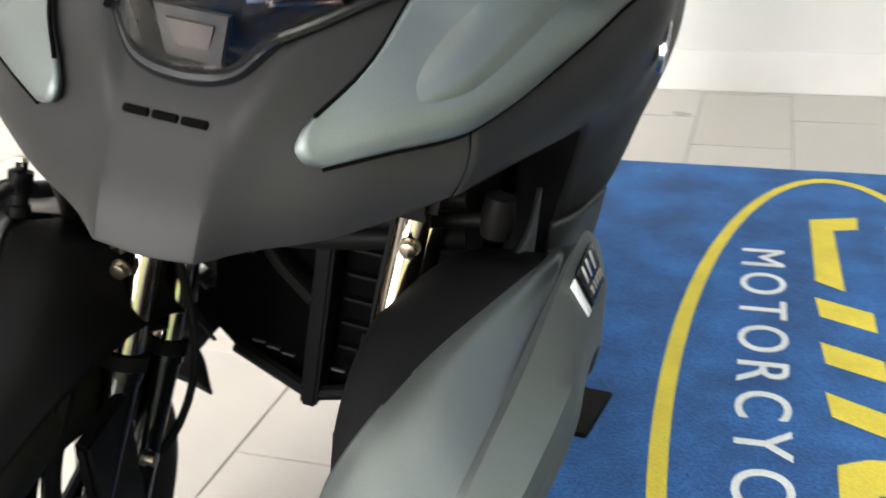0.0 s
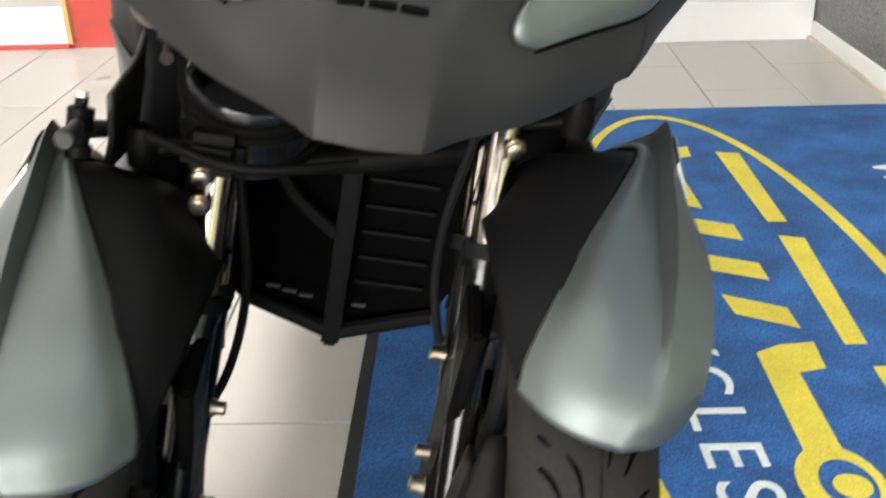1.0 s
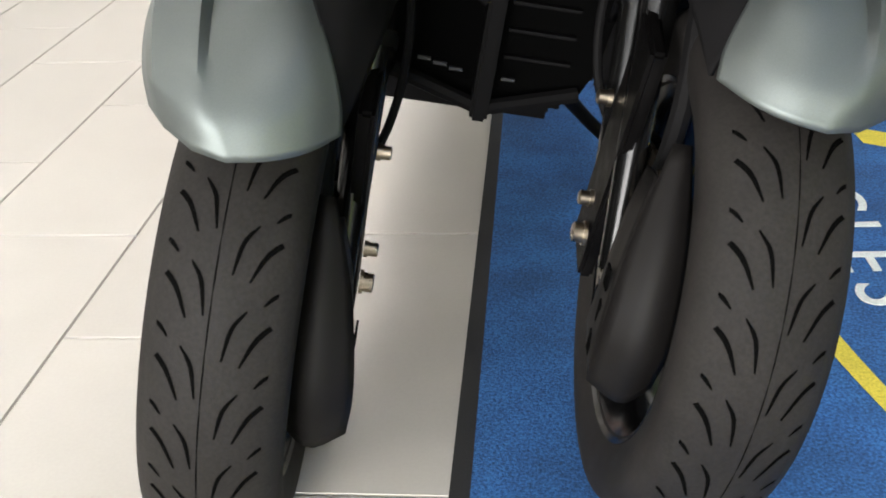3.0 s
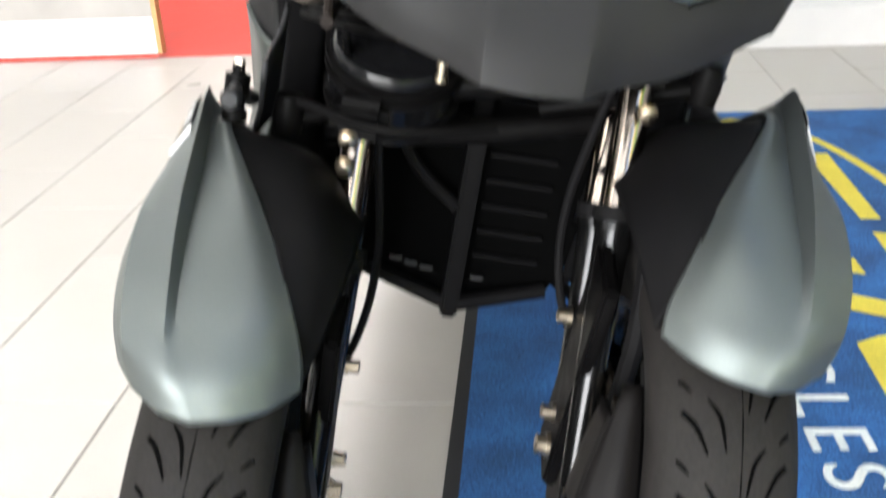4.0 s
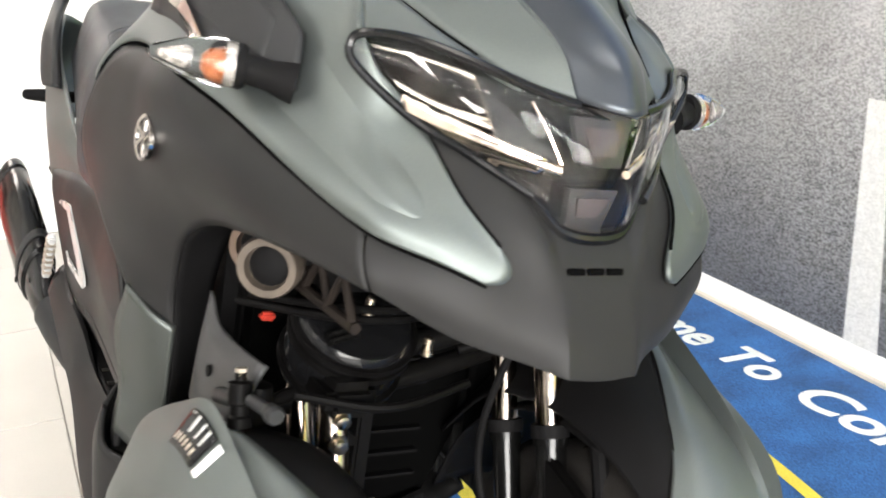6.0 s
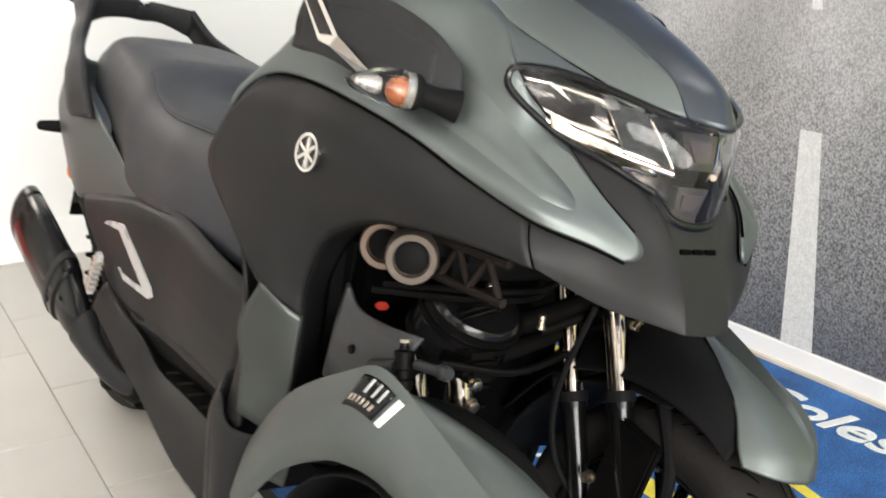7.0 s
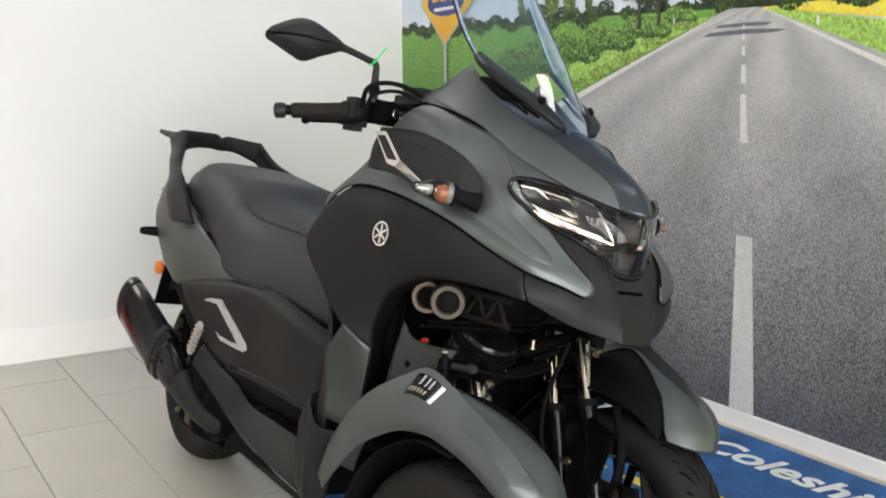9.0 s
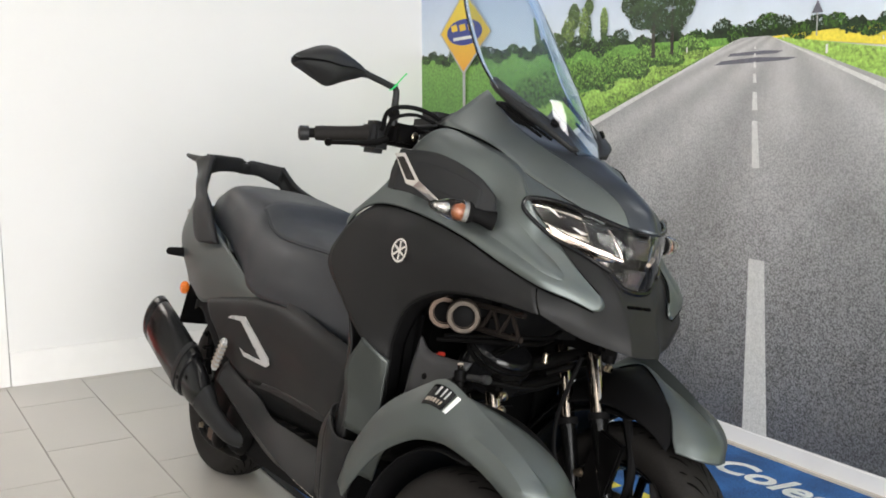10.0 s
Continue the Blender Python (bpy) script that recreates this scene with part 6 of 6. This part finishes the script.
def rear_body(s):
    tail = [[(0.245, 1.023, 0.633), (0.243, 1.030, 0.636), (0.238, 1.040, 0.640)], [(0.246, 1.20, 0.607), (0.252, 1.20, 0.648), (0.236, 1.19, 0.690)], [(0.245, 1.366, 0.580), (0.255, 1.37, 0.665), (0.228, 1.377, 0.752)],
            [(0.240, 1.47, 0.566), (0.250, 1.50, 0.670), (0.210, 1.55, 0.800)], [(0.215, 1.60, 0.590), (0.224, 1.68, 0.725), (0.180, 1.70, 0.860)], [(0.172, 1.74, 0.615), (0.180, 1.85, 0.740), (0.150, 1.86, 0.872)], [(0.10, 1.81, 0.650), (0.10, 1.93, 0.760), (0.09, 1.94, 0.850)], [(0.0, 1.83, 0.66), (0.0, 1.95, 0.77), (0.0, 1.96, 0.845)]]
    t = sheet("tail_panel", flip(tail, s), GREEN, scooter, "matte grey-green tail panel", nu=36, nv=16, thick=0.005)
    for k in range(4):
        box("badge_letter", s * 0.172 - 0.003, s * 0.172 + 0.003, 1.846, 1.852, 0.815 - 0.016 * k, 0.826 - 0.016 * k, ALLOY, t)
    side = [[(0.244, 0.47, 0.430), (0.262, 0.47, 0.475), (0.270, 0.47, 0.505), (0.250, 0.47, 0.605)], [(0.250, 0.80, 0.428), (0.264, 0.80, 0.490), (0.269, 0.80, 0.555), (0.240, 0.805, 0.648)], [(0.254, 1.00, 0.412), (0.269, 1.01, 0.490), (0.270, 1.02, 0.600), (0.244, 1.035, 0.634)],
            [(0.254, 1.14, 0.440), (0.266, 1.18, 0.500), (0.262, 1.21, 0.575), (0.247, 1.23, 0.606)], [(0.248, 1.29, 0.515), (0.254, 1.32, 0.535), (0.252, 1.35, 0.555), (0.243, 1.38, 0.580)]]
    p = creased("side_panel", flip(side, s), [2], DARK, scooter, "dark grey side panel with a silver boomerang trim", nu=32, nv=14, thick=0.006)
    back = [[(0.250, 1.14, 0.438), (0.225, 1.20, 0.40)], [(0.244, 1.29, 0.512), (0.220, 1.33, 0.47)], [(0.240, 1.385, 0.578), (0.215, 1.45, 0.54)], [(0.238, 1.47, 0.566), (0.20, 1.53, 0.53)]]
    sheet("side_panel_edge", flip(back, s), BLACK, p, nu=16, nv=5, thick=0.006)
    def trim(y, z):
        return (s * (0.276 - 0.05 * max(0.0, z - 0.52)), y, z)
    part("chrome_trim", plate_bm([trim(1.163, 0.557), trim(1.142, 0.567), trim(1.055, 0.577), trim(0.878, 0.497), trim(0.868, 0.483), trim(0.885, 0.474), trim(1.02, 0.474), trim(1.056, 0.491), trim(1.03, 0.4845), trim(0.915, 0.484), trim(1.075, 0.561), trim(1.14, 0.558)], (s * 0.006, 0, 0)), SILVER, p, "silver boomerang trim", smooth=False)
    bolt((s * 0.254, 1.30, 0.565), (s, 0, 0), 0.006, p, BLACK, 0.003, "black push rivet")
    # floorboard and outer sill
    sill = [[(0.222, 0.45, 0.340), (0.236, 0.45, 0.352), (0.270, 0.45, 0.318), (0.302, 0.45, 0.277), (0.225, 0.45, 0.240)], [(0.228, 0.69, 0.338), (0.243, 0.69, 0.350), (0.274, 0.69, 0.322), (0.302, 0.69, 0.291), (0.225, 0.69, 0.245)], [(0.240, 0.83, 0.340), (0.254, 0.83, 0.352), (0.280, 0.83, 0.332), (0.302, 0.83, 0.307), (0.225, 0.83, 0.250)], [(0.250, 0.92, 0.382), (0.264, 0.92, 0.388), (0.285, 0.92, 0.362), (0.302, 0.93, 0.327), (0.225, 0.93, 0.270)],
            [(0.256, 1.05, 0.412), (0.268, 1.05, 0.408), (0.286, 1.05, 0.388), (0.300, 1.06, 0.364), (0.240, 1.06, 0.320)], [(0.252, 1.15, 0.438), (0.268, 1.15, 0.430), (0.285, 1.15, 0.410), (0.297, 1.15, 0.385), (0.245, 1.18, 0.36)]]
    creased("sill", flip(sill, s), [1, 3], DARK, scooter, "dark grey floorboard sill", nu=30, nv=14, thick=0.006)
    # pale tube along the ridge: scuffs, and the edge highlight put into colour
    tube("sill_edge", [(s * (r[3][0] + 0.001), r[3][1], r[3][2]) for r in sill], 0.0018, ALLOY, scooter, "pale line along the edge, scuffs and painted highlight", n=6)
    fl = [[(0.10, 0.46, 0.350), (0.18, 0.46, 0.348), (0.230, 0.45, 0.346)], [(0.10, 0.70, 0.346), (0.18, 0.70, 0.344), (0.236, 0.69, 0.343)], [(0.10, 0.90, 0.346), (0.18, 0.90, 0.344), (0.248, 0.90, 0.346)], [(0.10, 1.00, 0.36), (0.20, 1.00, 0.36), (0.255, 1.00, 0.38)]]
    fb = sheet("floorboard", flip(fl, s), BLACK, scooter, "black ribbed floorboard", nu=20, nv=10, thick=0.006)
    for k in range(6):
        y = 0.56 + 0.055 * k
        tube("rib", [(s * 0.15, y, 0.346), (s * 0.228, y, 0.345)], 0.0045, RUBBER, fb, n=6)
    bank = [[(0.248, 0.50, 0.445), (0.246, 0.50, 0.425), (0.222, 0.50, 0.412), (0.155, 0.50, 0.340)], [(0.252, 0.70, 0.438), (0.250, 0.70, 0.420), (0.226, 0.70, 0.405), (0.165, 0.70, 0.338)], [(0.255, 0.90, 0.428), (0.252, 0.90, 0.412), (0.230, 0.90, 0.394), (0.188, 0.90, 0.338)], [(0.256, 1.00, 0.416), (0.254, 1.00, 0.402), (0.238, 1.00, 0.386), (0.215, 1.00, 0.350)]]
    creased("foot_bank", flip(bank, s), [1, 2], DARK, scooter, "dark grey step below the side panel", nu=20, nv=8, thick=0.005)
    post = [[(0.250, 0.475, 0.50), (0.285, 0.485, 0.485), (0.318, 0.445, 0.470)], [(0.250, 0.480, 0.42), (0.292, 0.495, 0.41), (0.318, 0.435, 0.40)], [(0.250, 0.47, 0.30), (0.292, 0.48, 0.295), (0.310, 0.43, 0.285)]]
    sheet("foot_shield", flip(post, s), DARK, scooter, "dark grey shield in front of the floorboard", nu=12, nv=12, thick=0.006)
    low = [[(0.318, 0.445, 0.470), (0.322, 0.39, 0.44), (0.290, 0.33, 0.44)], [(0.318, 0.435, 0.40), (0.322, 0.39, 0.38), (0.292, 0.345, 0.37)], [(0.310, 0.43, 0.285), (0.315, 0.40, 0.27), (0.292, 0.37, 0.27)]]
    sheet("lower_shield", flip(low, s), DARK, scooter, "dark grey lower fairing end", nu=12, nv=12, thick=0.006)
    # passenger footrest
    rest = part("footrest", box_bm(-0.012, 0.012, -0.052, 0.052, -0.011, 0.011, 0.004, Matrix.Translation((s * 0.305, 1.15, 0.455)) @ pose(0, 0, 0, -62, 0, 0)), SILVER, scooter, "folded polished passenger footrest", smooth=False)
    for k in range(6):
        part("ridge", box_bm(-0.0135, 0.0135, -0.003, 0.003, -0.0125, 0.0125, 0, Matrix.Translation((s * 0.305, 1.15, 0.455)) @ pose(0, 0, 0, -62, 0, 0) @ Matrix.Translation((0, -0.035 + 0.014 * k, 0))), ALLOY, rest, smooth=False)
    # rear turn signal and reflector
    sg = tube("rear_signal", [(s * 0.13, 1.76, 0.690), (s * 0.20, 1.77, 0.688), (s * 0.275, 1.78, 0.686), (s * 0.29, 1.782, 0.685)], [0.012, 0.016, 0.012, 0.004], BLACK, scooter, "black rear turn signal stalk", n=12)
    lathe("side_reflector", [(0, 0), (0.022, 0), (0.022, 0.006), (0.018, 0.008), (0, 0.008)], axis((s * 0.105, 1.965, 0.556), (s, -0.3, 0)), ORANGE, sg, "round amber reflector", n=20)


both(rear_body)
rear = make_wheel("rear_wheel", 1, 0.030, WHEELBASE + 0.03, 0.276, 1.052, scooter, 1)
box("swing_arm", -0.12, -0.075, 1.25, 1.66, 0.24, 0.31, CASTING, scooter, "black swing arm", bevel=0.012)
lathe("axle_nut", [(0, 0), (0.02, 0), (0.02, 0.012), (0.012, 0.02), (0, 0.02)], axis((-0.12, WHEELBASE, 0.276), (-1, 0, 0)), STEEL, scooter, n=6)
box("engine", -0.16, 0.18, 1.02, 1.40, 0.20, 0.52, CASTING, scooter, "black engine block", bevel=0.03)
box("engine_bracket", -0.160, -0.140, 1.30, 1.37, 0.175, 0.215, RUST, scooter, "stained metal bracket", bevel=0.006)
tube("oil_line", [(-0.13, 1.50, 0.185), (-0.135, 1.40, 0.165), (-0.135, 1.28, 0.165), (-0.13, 1.16, 0.175)], 0.012, CASTING, scooter, n=10)
lathe("oil_filler", [(0, 0), (0.030, 0), (0.034, 0.008), (0.026, 0.02), (0.014, 0.024), (0, 0.024)], axis((-0.16, 1.26, 0.205), (-1, 0, 0)), CASTING, scooter, n=20)
lathe("crank_cover", [(0, 0), (0.075, 0), (0.082, 0.012), (0.070, 0.03), (0.04, 0.036), (0, 0.036)], axis((-0.15, 1.14, 0.27), (-1, 0, 0)), CASTING, scooter, "black engine cover", n=28)
bolt((-0.142, 1.45, 0.195), (-1, 0, 0), 0.008, scooter, STEEL, 0.01, "steel bracket bolt")
box("rear_mudguard", -0.08, 0.08, 1.50, 1.80, 0.575, 0.60, BLACK, scooter, "black rear mudguard", bevel=0.01)
plate("plate_holder", [(-0.10, 1.90, 0.66), (0.10, 1.90, 0.66), (0.095, 2.00, 0.43), (-0.095, 2.00, 0.43)], (0, 0.006, 0.003), BLACK, scooter, "black number plate holder")
for s in (-1, 1):
    spring = bmesh.new()
    tube_bm([(s * 0.155 + 0.024 * math.cos(a), 1.50 + 0.03 * a / 30 + 0.024 * math.sin(a), 0.36 + 0.0066 * a) for a in [k * 0.6 for k in range(60)]], 0.0045, 6, 2, spring)
    part("shock_spring", spring, CASTING, scooter, "black shock absorber spring")
    tube("shock_body", [(s * 0.155, 1.50, 0.34), (s * 0.155, 1.53, 0.60)], 0.013, CASTING, scooter, n=12)

# exhaust
AXM = axis((-0.262, 1.265, 0.305), (-0.06, 0.415, 0.175)) @ Matrix.Diagonal((0.82, 1.08, 1, 1))
mf = part("muffler", lathe_bm([(0, 0), (0.034, 0.0), (0.050, 0.03), (0.058, 0.07), (0.060, 0.115), (0.071, 0.120), (0.073, 0.13), (0.075, 0.30), (0.074, 0.405), (0.071, 0.410), (0.071, 0.414), (0.074, 0.418), (0.072, 0.445), (0.064, 0.458), (0.040, 0.460), (0.034, 0.44), (0, 0.44)], AXM, 36), GLOSS, scooter, "black exhaust muffler with a clamp band")
lathe("clamp_band", [(0.0735, 0.150), (0.0775, 0.150), (0.0775, 0.172), (0.0735, 0.172)], AXM, RAIL, mf, "black clamp band", n=36)
lathe("tail_ring", [(0.030, 0.452), (0.044, 0.452), (0.044, 0.463), (0.030, 0.463)], AXM, ALLOY, mf, "pale tail pipe ring", n=24)
tube("exhaust_pipe", [(-0.10, 1.05, 0.24), (-0.19, 1.12, 0.23), (-0.245, 1.21, 0.27), (-0.262, 1.27, 0.307)], [0.020, 0.024, 0.034, 0.052], RAIL, mf, "dark exhaust pipe", n=14)
for y, z in ((1.36, 0.345), (1.61, 0.46)):
    bolt((-0.352, y, z), (-1, 0, 0.1), 0.006, mf, BLACK, 0.005, "black shield screw")

# side stand on the left
stand = tube("side_stand", [(0.14, 0.66, 0.26), (0.22, 0.76, 0.17), (0.315, 0.83, 0.085)], [0.014, 0.012, 0.012], CASTING, scooter, "black side stand with a flat foot", n=12)
box("foot", -0.048, 0.048, -0.085, 0.075, -0.004, 0.004, CASTING, stand, "flat black foot", bevel=0.003, m=Matrix.Translation((0.334, 0.80, 0.0785)) @ pose(0, 0, 0, 0, -LEAN, -12))


# the body tapers: narrower above the shoulder line and behind the leg shield, with a short raised tail
def taper(ob, flank, tail=0.88):
    for v in ob.data.vertices:
        x, y, z = v.co
        if flank and abs(x) > 0.19:
            k = 0.76 + 0.12 * ease((y - 0.22) / 0.25) - 0.25 * ease((z - 0.90) / 0.10) * (1 - ease((y - 0.5) / 0.3)) - 0.28 * ease((y - 0.5) / 0.4) - 0.22 * ease((0.86 - z) / 0.26) * ease((z - 0.42) / 0.12) * (1 - ease((y - 0.5) / 0.2))
            x = math.copysign(0.19 + (abs(x) - 0.19) * k, x)
        z += 0.016 * ease((y - 0.3) / 0.7) * ease(z / 0.3)
        v.co = (x, 1.0 + (y - 1.0) * tail if y > 1.0 else y, z)
    for child in ob.children:
        taper(child, flank, tail)


def pinch(ob):
    """Draws the outer ends of the headlight and the fairing over it inwards and back."""
    for v in ob.data.vertices:
        x, y, z = v.co
        w = ease((z - 0.85) / 0.08) * (1 - ease((y - 0.08) / 0.12)) * ease((abs(x) - 0.07) / 0.11)
        v.co = (x - math.copysign(0.017, x) * w, y + 0.012 * w, z)
    for child in ob.children:
        pinch(child)


FLANKS = ("side_fairing", "wheel_arch", "leg_panel", "leg_shield", "upper_fairing", "vent_insert", "tail_panel", "side_panel", "sill", "sill_edge", "floorboard", "foot_bank", "foot_shield", "lower_shield", "footrest", "muffler", "rear_signal")
for ob in scooter.children:
    kind = ob.name.split(".")[0]
    if kind in FLANKS or kind in ("seat", "seat_base", "grab_rail", "rail_tip", "plate_holder", "rear_mudguard", "shock_spring", "shock_body"):
        taper(ob, kind in FLANKS, 0.97 if kind in ("muffler", "footrest", "side_panel", "sill") else 0.88)
    if kind in ("headlight", "upper_fairing", "upper_cowl", "side_fairing", "nose_panel"):
        pinch(ob)


# ---------- floor tiles, laid last ----------
def tile_mesh(w, l):
    bm = bmesh.new()
    e, t = 0.0012, 0.003
    top = [bm.verts.new(p) for p in ((e, e, 0), (w - e, e, 0), (w - e, l - e, 0), (e, l - e, 0))]
    low = [bm.verts.new(p) for p in ((0, 0, -t), (w, 0, -t), (w, l, -t), (0, l, -t))]
    bm.faces.new(top)
    for i in range(4):
        bm.faces.new((top[i], low[i], low[(i + 1) % 4], top[(i + 1) % 4]))
    me = bpy.data.meshes.new("tile")
    bmesh.ops.recalc_face_normals(bm, faces=bm.faces)
    bm.to_mesh(me)
    bm.free()
    me.materials.append(TILE)
    return me


GAP, TW, TL = 0.0032, 0.306, 0.614
FULL = tile_mesh(TW - GAP, TL - GAP)
rest = bmesh.new()
for i in range(-14, 7):
    x = -1.004 + TW * i
    off = 1.034 if i % 2 == 0 else 1.341
    for j in range(-10, 6):
        y = off + TL * j
        y1 = min(y + TL, 3.985)
        if y >= 3.97 or x + TW > 1.3:
            continue
        if y1 - y > TL - 0.01 and x > -2.6 and y > -1.4:
            ob = new("tile", FULL)
            ob.parent = floor
            ob.location = (x + GAP / 2, y + GAP / 2, 0)
        else:
            box_bm(x + GAP / 2, x + TW - GAP / 2, y + GAP / 2, y1 - GAP / 2, -0.003, 0.0, bm=rest)
tagged(part("tile_rest", rest, TILE, floor, "", smooth=False), kind="stuff")
